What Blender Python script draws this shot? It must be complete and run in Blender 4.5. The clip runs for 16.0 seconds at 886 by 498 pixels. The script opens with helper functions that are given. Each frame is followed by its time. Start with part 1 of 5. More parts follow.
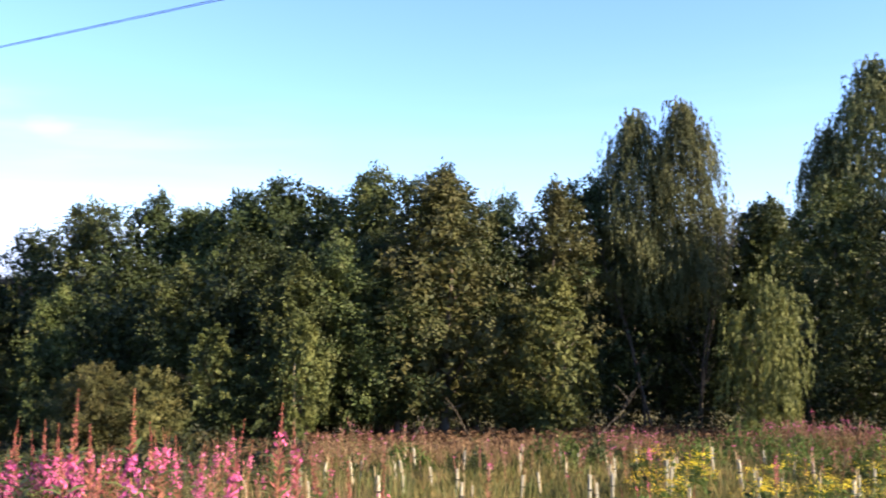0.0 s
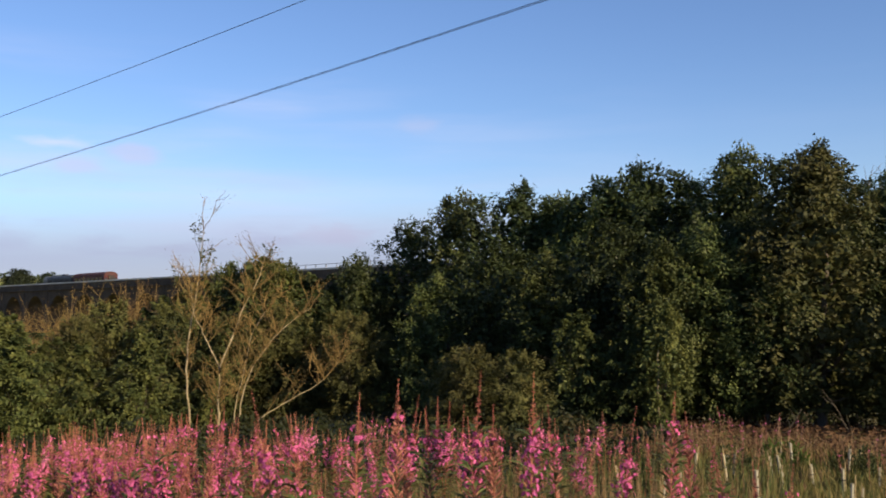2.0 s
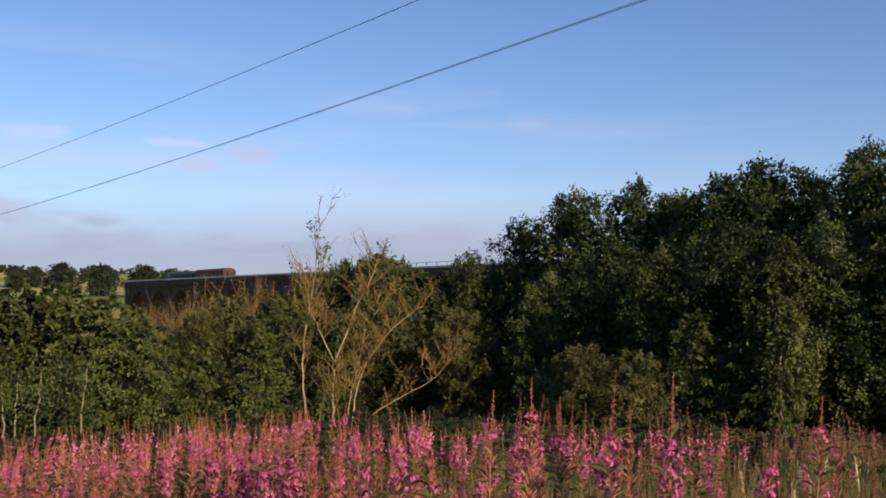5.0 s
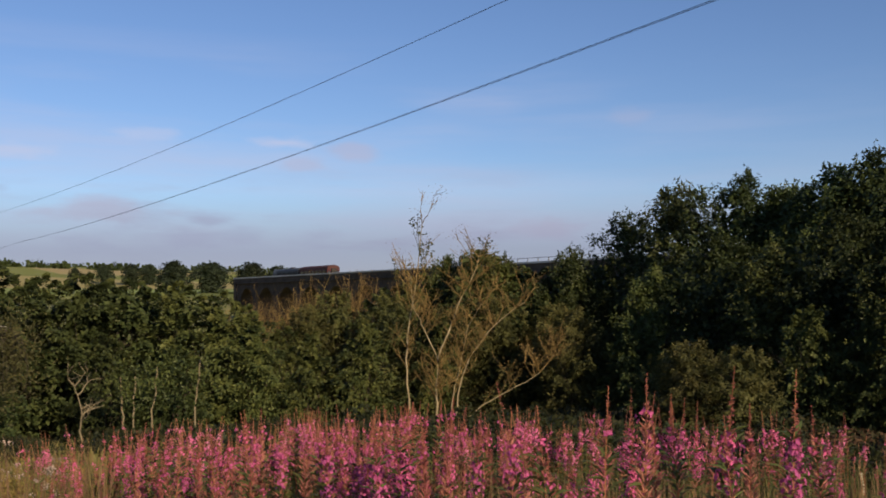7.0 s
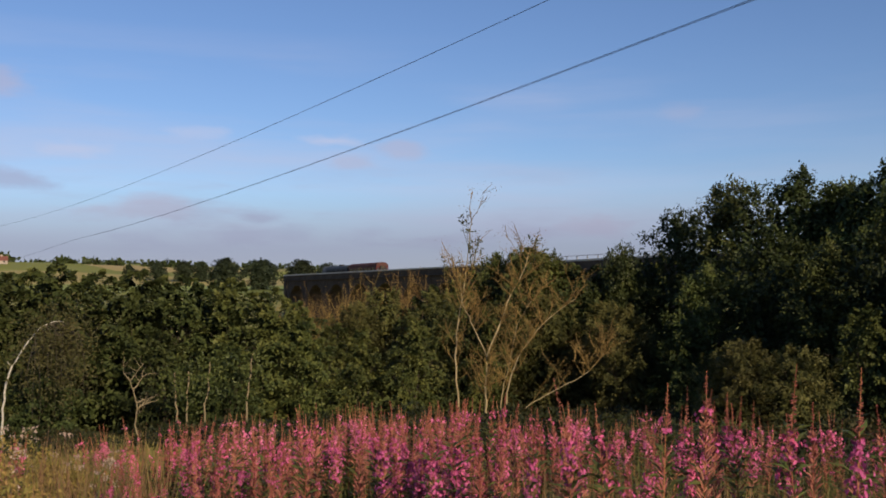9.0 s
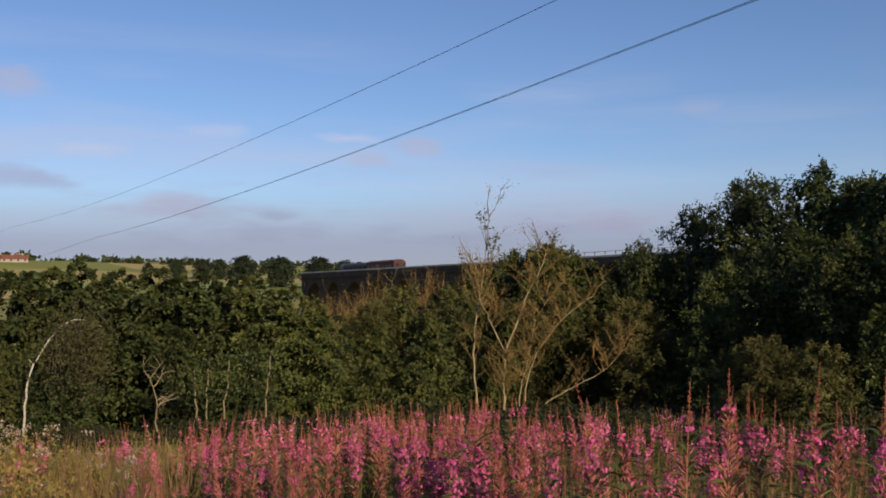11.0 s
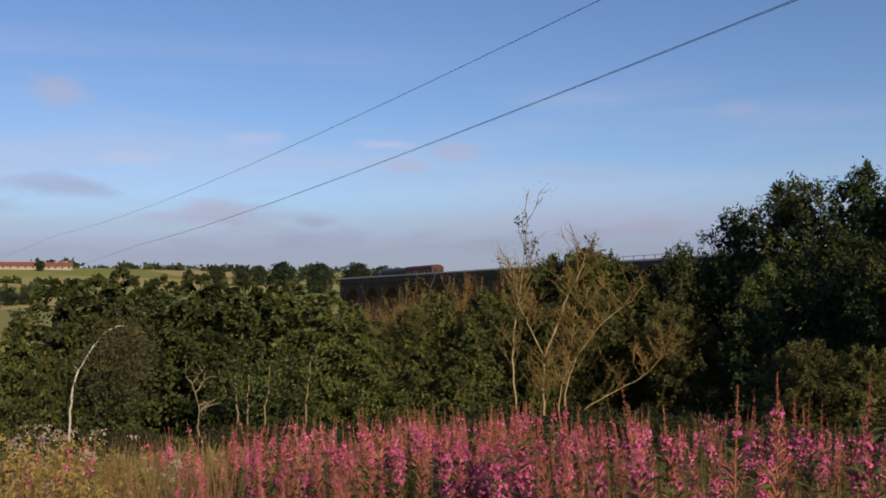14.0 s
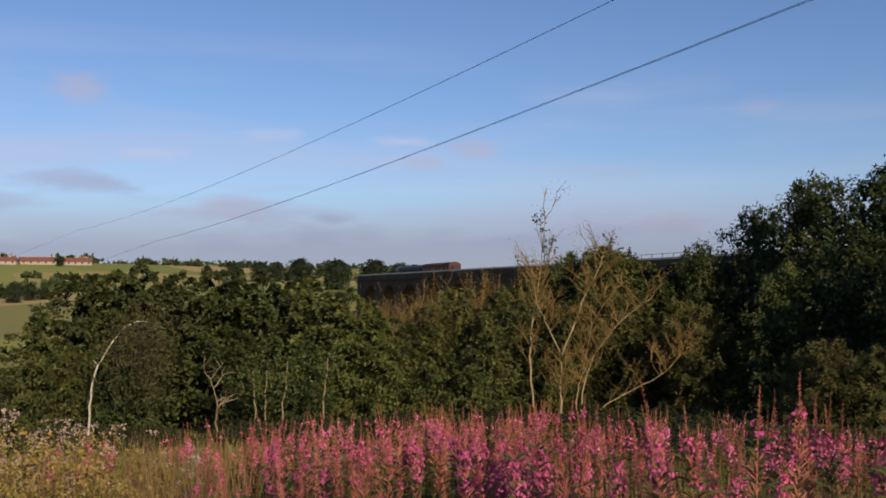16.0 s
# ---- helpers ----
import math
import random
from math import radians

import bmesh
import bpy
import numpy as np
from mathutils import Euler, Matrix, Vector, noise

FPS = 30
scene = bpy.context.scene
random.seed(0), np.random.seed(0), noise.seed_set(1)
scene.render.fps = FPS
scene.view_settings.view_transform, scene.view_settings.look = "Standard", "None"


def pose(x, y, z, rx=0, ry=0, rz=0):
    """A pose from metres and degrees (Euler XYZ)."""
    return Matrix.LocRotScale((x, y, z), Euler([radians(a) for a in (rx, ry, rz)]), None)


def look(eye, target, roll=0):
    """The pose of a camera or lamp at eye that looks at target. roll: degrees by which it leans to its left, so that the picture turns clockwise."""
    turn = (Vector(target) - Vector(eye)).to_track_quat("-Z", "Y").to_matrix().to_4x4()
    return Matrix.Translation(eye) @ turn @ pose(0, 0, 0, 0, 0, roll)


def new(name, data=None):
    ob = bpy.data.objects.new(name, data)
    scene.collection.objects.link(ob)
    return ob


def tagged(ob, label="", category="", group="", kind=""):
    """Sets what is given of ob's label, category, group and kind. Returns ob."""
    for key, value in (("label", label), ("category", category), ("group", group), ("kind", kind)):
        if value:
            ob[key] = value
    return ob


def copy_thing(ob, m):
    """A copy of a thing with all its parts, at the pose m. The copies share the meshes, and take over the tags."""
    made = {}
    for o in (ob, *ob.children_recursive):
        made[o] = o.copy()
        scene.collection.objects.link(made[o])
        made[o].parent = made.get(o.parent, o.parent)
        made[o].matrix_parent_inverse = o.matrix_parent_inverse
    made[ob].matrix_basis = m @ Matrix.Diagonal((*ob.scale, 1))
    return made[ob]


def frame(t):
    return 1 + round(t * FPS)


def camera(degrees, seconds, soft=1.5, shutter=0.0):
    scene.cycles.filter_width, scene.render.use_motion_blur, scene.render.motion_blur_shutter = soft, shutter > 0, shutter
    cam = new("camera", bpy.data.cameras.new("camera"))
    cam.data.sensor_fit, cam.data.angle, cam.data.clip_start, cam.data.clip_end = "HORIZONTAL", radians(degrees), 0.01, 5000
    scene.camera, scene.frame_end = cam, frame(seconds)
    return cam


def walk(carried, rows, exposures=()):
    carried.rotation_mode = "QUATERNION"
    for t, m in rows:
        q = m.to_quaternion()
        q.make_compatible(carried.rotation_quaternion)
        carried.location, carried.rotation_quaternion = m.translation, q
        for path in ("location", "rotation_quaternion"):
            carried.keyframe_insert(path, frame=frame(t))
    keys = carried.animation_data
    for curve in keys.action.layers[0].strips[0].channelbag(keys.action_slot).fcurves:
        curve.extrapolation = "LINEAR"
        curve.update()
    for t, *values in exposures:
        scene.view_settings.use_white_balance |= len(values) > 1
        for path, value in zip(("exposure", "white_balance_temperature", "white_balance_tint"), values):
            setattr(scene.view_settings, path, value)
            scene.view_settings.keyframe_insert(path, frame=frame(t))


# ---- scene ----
EYE = 1.6
cam = camera(49.21, 16.0, soft=1.8, shutter=0.35)
# seconds, x, y, z from the first eye, yaw, pitch, roll
PATH = [
    (0.0, 0.000, 0.000, 0.000, 0.00, 3.30, 1.20),
    (0.5, -0.054, 0.027, 0.004, 5.76, 3.39, 1.27),
    (1.0, -0.152, 0.093, -0.010, 12.80, 3.04, 1.45),
    (1.5, -0.156, 0.044, 0.010, 18.18, 2.44, 1.73),
    (2.0, -0.173, 0.004, 0.007, 20.85, 2.86, 0.92),
    (2.5, -0.209, -0.005, 0.013, 23.02, 2.75, 0.10),
    (3.0, -0.216, -0.039, 0.020, 24.99, 2.63, 0.35),
    (3.5, -0.224, -0.033, 0.021, 25.79, 2.87, 0.44),
    (6.0, -0.362, 0.058, -0.013, 29.74, 2.58, 0.24),
    (6.5, -0.372, 0.037, -0.011, 31.63, 2.54, 0.29),
    (7.0, -0.355, 0.018, -0.004, 33.31, 2.64, 0.48),
    (7.5, -0.360, 0.007, -0.007, 34.32, 2.70, 0.64),
    (8.0, -0.375, 0.012, -0.009, 34.91, 2.60, 0.55),
    (8.5, -0.386, 0.011, -0.008, 35.51, 2.71, 0.63),
    (9.0, -0.390, 0.001, -0.012, 36.17, 2.51, 0.29),
    (9.5, -0.400, -0.001, -0.006, 36.72, 2.42, 0.33),
    (12.0, -0.411, 0.003, -0.006, 37.67, 2.38, 0.45),
    (12.5, -0.425, -0.002, -0.011, 38.35, 2.62, 0.39),
    (13.0, -0.425, -0.010, -0.009, 38.90, 2.74, 0.62),
    (13.5, -0.421, -0.013, -0.008, 38.97, 2.81, 0.76),
    (14.0, -0.425, -0.016, -0.010, 39.42, 2.66, 0.78),
    (14.5, -0.426, -0.017, -0.009, 39.67, 2.55, 0.74),
    (15.0, -0.426, -0.019, -0.011, 39.77, 2.48, 0.62),
    (15.5, -0.433, -0.013, -0.009, 39.96, 2.51, 0.48),
    (16.0, -0.439, -0.020, -0.008, 40.45, 2.51, 0.45),
]


def eye_pose(x, y, z, yaw, pitch, roll):
    a, b = radians(yaw), radians(pitch)
    way = Vector((-math.sin(a) * math.cos(b), math.cos(a) * math.cos(b), math.sin(b)))
    eye = Vector((x, y, z + EYE))
    return look(eye, eye + way, -roll)


EXPOSURES = [(0.0, 2.10, 5950, 13), (0.6, 1.78, 6000, 12), (1.2, 1.40, 6080, 11), (1.8, 0.93, 6250, 9), (2.5, 0.50, 6380, 10), (3.0, 0.26, 6380, 10), (3.5, 0.47, 6380, 10), (5.0, 0.66, 6380, 10), (6.0, 0.72, 6380, 10), (7.0, 0.34, 6380, 10), (16.0, 0.30, 6380, 10)]
walk(cam, [(t, eye_pose(*r)) for t, *r in PATH], EXPOSURES)

# ---------------------------------------------------------------- light
SUN_WAY = Vector((0.925, -0.38, 0.0)).normalized()
SUN_HIGH = radians(22)
world = bpy.data.worlds.new("sky")
scene.world = world
world.use_nodes = True
wn, wl = world.node_tree.nodes, world.node_tree.links
wn.clear()
w_out = wn.new("ShaderNodeOutputWorld")
w_bg = wn.new("ShaderNodeBackground")
w_bg.inputs[1].default_value = 0.078
w_sky = wn.new("ShaderNodeTexSky")
w_sky.sky_type, w_sky.sun_disc = "NISHITA", False
w_sky.sun_elevation = SUN_HIGH
w_sky.sun_rotation = math.atan2(SUN_WAY.x, SUN_WAY.y)
w_sky.air_density, w_sky.dust_density, w_sky.ozone_density = 1.0, 0.35, 2.8
w_co = wn.new("ShaderNodeTexCoord")


def cloud_layer(scale, stretch, low, high, lo_el, hi_el, seed):
    """A mask of flat clouds between two heights in the sky."""
    mp = wn.new("ShaderNodeMapping")
    mp.inputs["Scale"].default_value = (scale, scale, scale * stretch)
    mp.inputs["Location"].default_value = (seed, seed * 0.7, 0)
    wl.new(w_co.outputs["Generated"], mp.inputs["Vector"])
    nz = wn.new("ShaderNodeTexNoise")
    nz.inputs["Scale"].default_value = 1.0
    nz.inputs["Detail"].default_value = 5.0
    nz.inputs["Roughness"].default_value = 0.55
    wl.new(mp.outputs[0], nz.inputs["Vector"])
    rm = wn.new("ShaderNodeMapRange")
    rm.interpolation_type = "SMOOTHSTEP"
    rm.inputs[1].default_value, rm.inputs[2].default_value = low, high
    wl.new(nz.outputs["Fac"], rm.inputs[0])
    sp = wn.new("ShaderNodeSeparateXYZ")
    wl.new(w_co.outputs["Generated"], sp.inputs[0])
    rz = wn.new("ShaderNodeValToRGB")
    er = rz.color_ramp
    er.elements[0].position, er.elements[0].color = max(0, lo_el - 0.03), (0, 0, 0, 1)
    er.elements[1].position, er.elements[1].color = hi_el + 0.06, (0, 0, 0, 1)
    for p in (lo_el, hi_el):
        er.elements.new(p).color = (1, 1, 1, 1)
    wl.new(sp.outputs[2], rz.inputs[0])
    mu = wn.new("ShaderNodeMath")
    mu.operation = "MULTIPLY"
    wl.new(rm.outputs[0], mu.inputs[0])
    wl.new(rz.outputs[0], mu.inputs[1])
    return mu.outputs[0]


def cloud_mix(base, mask, colour, amount):
    k = wn.new("ShaderNodeMath")
    k.operation = "MULTIPLY"
    k.inputs[1].default_value = amount
    wl.new(mask, k.inputs[0])
    mx = wn.new("ShaderNodeMix")
    mx.data_type = "RGBA"
    mx.inputs[7].default_value = (*colour, 1)
    wl.new(k.outputs[0], mx.inputs[0])
    wl.new(base, mx.inputs[6])
    return mx.outputs[2]


sky_colour = w_sky.outputs[0]
w_dir = wn.new("ShaderNodeSeparateXYZ")
wl.new(w_co.outputs["Generated"], w_dir.inputs[0])
w_west = wn.new("ShaderNodeMapRange")
w_west.inputs[1].default_value, w_west.inputs[2].default_value = -0.1, -0.55
w_west.inputs[3].default_value, w_west.inputs[4].default_value = 0.08, 1.0
wl.new(w_dir.outputs[0], w_west.inputs[0])


def westward(mask):
    k = wn.new("ShaderNodeMath")
    k.operation = "MULTIPLY"
    wl.new(mask, k.inputs[0])
    wl.new(w_west.outputs[0], k.inputs[1])
    return k.outputs[0]


sky_colour = cloud_mix(sky_colour, westward(cloud_layer(1.4, 9, 0.38, 0.70, 0.05, 0.20, 3.1)), (6.1, 5.9, 6.3), 0.62)
sky_colour = cloud_mix(sky_colour, westward(cloud_layer(4.2, 6, 0.47, 0.64, 0.05, 0.075, 1.7)), (4.4, 4.0, 4.4), 0.5)
puff_noise = wn.new("ShaderNodeTexNoise")
puff_map = wn.new("ShaderNodeMapping")
puff_map.inputs["Scale"].default_value = (11, 11, 34)
wl.new(w_co.outputs["Generated"], puff_map.inputs["Vector"])
wl.new(puff_map.outputs[0], puff_noise.inputs["Vector"])
puff_noise.inputs["Scale"].default_value, puff_noise.inputs["Detail"].default_value = 1.6, 6.0


def cloud_puff(az, rise, half_wide, half_high, torn=2.2):
    """A mask of one small ragged cloud at a bearing, with its height and half sizes as parts of its distance."""
    a = radians(az)
    c = Vector((-math.sin(a), math.cos(a), rise)).normalized()
    mp = wn.new("ShaderNodeMapping")
    mp.vector_type = "TEXTURE"
    mp.inputs["Location"].default_value = c
    mp.inputs["Rotation"].default_value = (0, 0, a)
    mp.inputs["Scale"].default_value = (half_wide, 1.0, half_high)
    wl.new(w_co.outputs["Generated"], mp.inputs["Vector"])
    ln = wn.new("ShaderNodeVectorMath")
    ln.operation = "LENGTH"
    wl.new(mp.outputs[0], ln.inputs[0])
    k = wn.new("ShaderNodeMath")
    k.operation = "MULTIPLY_ADD"
    k.inputs[1].default_value = -torn
    wl.new(puff_noise.outputs["Fac"], k.inputs[0])
    wl.new(ln.outputs["Value"], k.inputs[2])
    rm = wn.new("ShaderNodeMapRange")
    rm.interpolation_type = "SMOOTHSTEP"
    rm.inputs[1].default_value, rm.inputs[2].default_value = 1.0 - torn * 0.5, 0.1 - torn * 0.5
    wl.new(k.outputs[0], rm.inputs[0])
    return rm.outputs[0]


PINK, ASH, WHITE = (5.6, 4.9, 5.1), (4.1, 3.9, 4.5), (6.6, 6.4, 6.7)
for az, rise, wide, high, tone, amount in (
    (61.0, 0.205, 0.038, 0.018, PINK, 0.5), (61.4, 0.110, 0.085, 0.014, ASH, 0.55), (53.0, 0.084, 0.085, 0.016, PINK, 0.55), (46.9, 0.075, 0.036, 0.011, ASH, 0.5),
    (42.8, 0.156, 0.050, 0.008, WHITE, 0.6), (38.6, 0.149, 0.034, 0.017, PINK, 0.45), (41.3, 0.133, 0.034, 0.013, PINK, 0.4), (27.4, 0.064, 0.044, 0.013, PINK, 0.6),
    (56.9, 0.140, 0.050, 0.010, WHITE, 0.45), (50.8, 0.162, 0.040, 0.008, WHITE, 0.4), (22.5, 0.180, 0.032, 0.010, PINK, 0.2), (47.5, 0.060, 0.16, 0.014, ASH, 0.35),
):
    sky_colour = cloud_mix(sky_colour, cloud_puff(az, rise, wide, high), tone, amount)
sky_colour = cloud_mix(sky_colour, cloud_layer(1.6, 7, 0.2, 0.5, 0.0, 0.045, 5.2), (3.3, 3.35, 3.95), 0.75)
w_tint = wn.new("ShaderNodeMix")
w_tint.data_type, w_tint.blend_type = "RGBA", "MULTIPLY"
w_tint.inputs[0].default_value = 1.0
w_tint.inputs[7].default_value = (0.895, 0.935, 1.125, 1)
wl.new(sky_colour, w_tint.inputs[6])
wl.new(w_tint.outputs[2], w_bg.inputs[0])
wl.new(w_bg.outputs[0], w_out.inputs[0])

sun_data = bpy.data.lights.new("sun", "SUN")
sun_data.energy, sun_data.angle, sun_data.color = 5.0, radians(0.53), (1.0, 0.79, 0.52)
sun = new("sun", sun_data)
sun_to = SUN_WAY * math.cos(SUN_HIGH) + Vector((0, 0, math.sin(SUN_HIGH)))
sun.matrix_world = look(sun_to * 100, (0, 0, 0))

# ---------------------------------------------------------------- materials


def mat_base(name, rough=0.7):
    m = bpy.data.materials.new(name)
    m.use_nodes = True
    n, l = m.node_tree.nodes, m.node_tree.links
    p = n["Principled BSDF"]
    p.inputs["Roughness"].default_value = rough
    p.inputs["Specular IOR Level"].default_value = 0.12
    return m, n, l, p


def ramp(n, stops):
    r = n.new("ShaderNodeValToRGB")
    e = r.color_ramp.elements
    e[0].position, e[0].color = stops[0][0], (*stops[0][1], 1)
    e[1].position, e[1].color = stops[-1][0], (*stops[-1][1], 1)
    for p, c in stops[1:-1]:
        e.new(p).color = (*c, 1)
    return r


def foliage(name, colours, through_light=0.14, rough=0.6):
    """Leaves: every leaf of its own tone, every plant of its own shift, thin enough to let light pass."""
    m, n, l, p = mat_base(name, rough)
    p.inputs["Specular IOR Level"].default_value = 0.15
    g = n.new("ShaderNodeNewGeometry")
    r = ramp(n, [(i / (len(colours) - 1), c) for i, c in enumerate(colours)])
    co = n.new("ShaderNodeTexCoord")
    nz = n.new("ShaderNodeTexNoise")
    nz.inputs["Scale"].default_value = 1.1
    nz.inputs["Detail"].default_value = 3.0
    l.new(co.outputs["Object"], nz.inputs["Vector"])
    a = n.new("ShaderNodeMath")
    a.operation = "MULTIPLY_ADD"
    a.inputs[1].default_value = 0.18
    l.new(g.outputs["Random Per Island"], a.inputs[0])
    b = n.new("ShaderNodeMath")
    b.operation = "MULTIPLY_ADD"
    b.inputs[1].default_value = 1.9
    b.inputs[2].default_value = -0.54
    l.new(nz.outputs["Fac"], b.inputs[0])
    l.new(b.outputs[0], a.inputs[2])
    l.new(a.outputs[0], r.inputs[0])
    oi = n.new("ShaderNodeObjectInfo")
    hs = n.new("ShaderNodeHueSaturation")
    mr = n.new("ShaderNodeMapRange")
    mr.inputs[3].default_value, mr.inputs[4].default_value = 0.485, 0.51
    l.new(oi.outputs["Random"], mr.inputs[0])
    l.new(mr.outputs[0], hs.inputs["Hue"])
    mv = n.new("ShaderNodeMapRange")
    mv.inputs[3].default_value, mv.inputs[4].default_value = 0.8, 1.2
    l.new(oi.outputs["Random"], mv.inputs[0])
    l.new(mv.outputs[0], hs.inputs["Value"])
    l.new(r.outputs[0], hs.inputs["Color"])
    l.new(hs.outputs[0], p.inputs["Base Color"])
    if through_light:
        tr = n.new("ShaderNodeBsdfTranslucent")
        l.new(hs.outputs[0], tr.inputs[0])
        mx = n.new("ShaderNodeMixShader")
        mx.inputs[0].default_value = through_light
        l.new(p.outputs[0], mx.inputs[1])
        l.new(tr.outputs[0], mx.inputs[2])
        l.new(mx.outputs[0], n["Material Output"].inputs[0])
    return m


def rough_surface(name, colours, scale, rough=0.85, bump=0.3, stretch=(1, 1, 1), fine=6.0):
    """Bark, stone, soil or paint: two scales of stain and grain, with relief."""
    m, n, l, p = mat_base(name, rough)
    co = n.new("ShaderNodeTexCoord")
    mp = n.new("ShaderNodeMapping")
    mp.inputs["Scale"].default_value = stretch
    l.new(co.outputs["Object"], mp.inputs[0])
    n1, n2 = n.new("ShaderNodeTexNoise"), n.new("ShaderNodeTexNoise")
    for q, s in ((n1, scale), (n2, scale * fine)):
        q.inputs["Scale"].default_value = s
        q.inputs["Detail"].default_value = 6.0
        l.new(mp.outputs[0], q.inputs["Vector"])
    ad = n.new("ShaderNodeMath")
    ad.operation = "MULTIPLY_ADD"
    ad.inputs[1].default_value = 0.5
    l.new(n2.outputs["Fac"], ad.inputs[0])
    h = n.new("ShaderNodeMath")
    h.operation = "MULTIPLY_ADD"
    h.inputs[1].default_value, h.inputs[2].default_value = 1.3, -0.4
    l.new(n1.outputs["Fac"], h.inputs[0])
    l.new(h.outputs[0], ad.inputs[2])
    r = ramp(n, [(i / (len(colours) - 1), c) for i, c in enumerate(colours)])
    l.new(ad.outputs[0], r.inputs[0])
    l.new(r.outputs[0], p.inputs["Base Color"])
    bp = n.new("ShaderNodeBump")
    bp.inputs["Strength"].default_value = bump
    bp.inputs["Distance"].default_value = 0.02
    l.new(n2.outputs["Fac"], bp.inputs["Height"])
    l.new(bp.outputs[0], p.inputs["Normal"])
    return m


M_OAK = foliage("oak_leaves", [(0.022, 0.031, 0.011), (0.040, 0.053, 0.016), (0.068, 0.082, 0.024), (0.110, 0.115, 0.038)], 0.14, 0.5)
M_DARK = foliage("alder_leaves", [(0.015, 0.023, 0.009), (0.030, 0.042, 0.014), (0.062, 0.075, 0.025)], 0.14, 0.45)
M_VALLEY = foliage("thorn_leaves", [(0.022, 0.032, 0.011), (0.044, 0.056, 0.017), (0.082, 0.092, 0.026), (0.135, 0.135, 0.040)])
# darker and bluer than the near leaves: distance haze mixed into the colour
M_HAZE_LEAF = foliage("hazed_far_leaves", [(0.012, 0.018, 0.010), (0.022, 0.031, 0.016), (0.038, 0.048, 0.022)], 0.05)
M_LIGHT = foliage("sapling_leaves", [(0.032, 0.042, 0.013), (0.072, 0.080, 0.022), (0.13, 0.125, 0.036)], 0.25)
M_BIRCH = foliage("birch_leaves", [(0.050, 0.062, 0.024), (0.090, 0.102, 0.040), (0.14, 0.145, 0.060)], 0.3)
M_WILLOW = foliage("willow_leaves", [(0.040, 0.048, 0.014), (0.080, 0.086, 0.023), (0.13, 0.125, 0.036)], 0.25)
M_COPPER = foliage("bronzed_leaves", [(0.024, 0.033, 0.011), (0.044, 0.052, 0.016), (0.076, 0.074, 0.024), (0.088, 0.092, 0.030)])
M_LAYER = foliage("layered_leaves", [(0.014, 0.022, 0.009), (0.028, 0.038, 0.013), (0.050, 0.064, 0.020), (0.080, 0.090, 0.028)])
M_BROOM = foliage("broom_shoots", [(0.028, 0.031, 0.010), (0.062, 0.066, 0.021), (0.105, 0.102, 0.033), (0.12, 0.104, 0.036)], 0.2)
M_RUST = foliage("withered_leaves", [(0.028, 0.030, 0.012), (0.056, 0.053, 0.020), (0.094, 0.082, 0.031)], 0.15)
# near-black tones: shade under bushes and flowers is put into the leaf colour
M_SHADED_GROWTH = foliage("dark_scrub", [(0.008, 0.012, 0.004), (0.018, 0.022, 0.008), (0.045, 0.034, 0.014)], 0.1)
M_DRY = foliage("dry_twigs", [(0.10, 0.068, 0.027), (0.175, 0.118, 0.044), (0.26, 0.175, 0.066)], 0.15, 0.8)
M_BARK = rough_surface("bark", [(0.04, 0.032, 0.024), (0.08, 0.066, 0.05), (0.13, 0.11, 0.085)], 4, 0.9, 0.6, (1, 1, 0.3))
M_PALEBARK = rough_surface("pale_bark", [(0.12, 0.095, 0.055), (0.25, 0.20, 0.12), (0.36, 0.30, 0.19)], 5, 0.8, 0.4, (1, 1, 0.4))
M_BIRCHBARK = rough_surface("birch_bark", [(0.08, 0.075, 0.065), (0.34, 0.32, 0.28), (0.52, 0.50, 0.45)], 6, 0.6, 0.3, (0.6, 0.6, 2.5))
M_STEM = foliage("willowherb_stem", [(0.16, 0.06, 0.03), (0.24, 0.09, 0.05), (0.16, 0.13, 0.05)], 0)
M_HERB = foliage("willowherb_leaves", [(0.055, 0.075, 0.024), (0.09, 0.11, 0.034), (0.13, 0.128, 0.042), (0.165, 0.11, 0.05)], 0.3)
M_PETAL = foliage("magenta_petals", [(0.47, 0.080, 0.215), (0.60, 0.135, 0.31), (0.70, 0.27, 0.44)], 0.35)
M_POD = foliage("red_seed_pods", [(0.26, 0.084, 0.070), (0.36, 0.138, 0.108), (0.42, 0.225, 0.16)], 0.2)
M_BUD = foliage("dark_red_buds", [(0.175, 0.052, 0.046), (0.24, 0.086, 0.068), (0.25, 0.125, 0.084)], 0.1)
M_GRASS = foliage("summer_grass", [(0.065, 0.070, 0.020), (0.12, 0.113, 0.034), (0.20, 0.155, 0.058), (0.30, 0.215, 0.095)], 0.3)
M_SEDGE = foliage("green_herbs", [(0.035, 0.06, 0.014), (0.07, 0.10, 0.022), (0.115, 0.13, 0.034)], 0.3)
M_DOCK = foliage("rust_seed_heads", [(0.11, 0.062, 0.034), (0.17, 0.10, 0.054), (0.22, 0.155, 0.09)], 0.15)
M_YELLOW = foliage("ragwort_flowers", [(0.42, 0.30, 0.015), (0.52, 0.40, 0.02), (0.60, 0.48, 0.04)], 0.2)
M_SEED = foliage("faded_seed_spikes", [(0.15, 0.072, 0.055), (0.24, 0.125, 0.09), (0.33, 0.195, 0.135)], 0.2)
M_FLUFF = foliage("seed_fluff", [(0.30, 0.21, 0.18), (0.42, 0.33, 0.29), (0.54, 0.46, 0.42)], 0.3, 0.9)
M_BRAMBLE = foliage("bramble_leaves", [(0.11, 0.118, 0.030), (0.21, 0.182, 0.048), (0.35, 0.26, 0.078), (0.34, 0.21, 0.085)], 0.3)
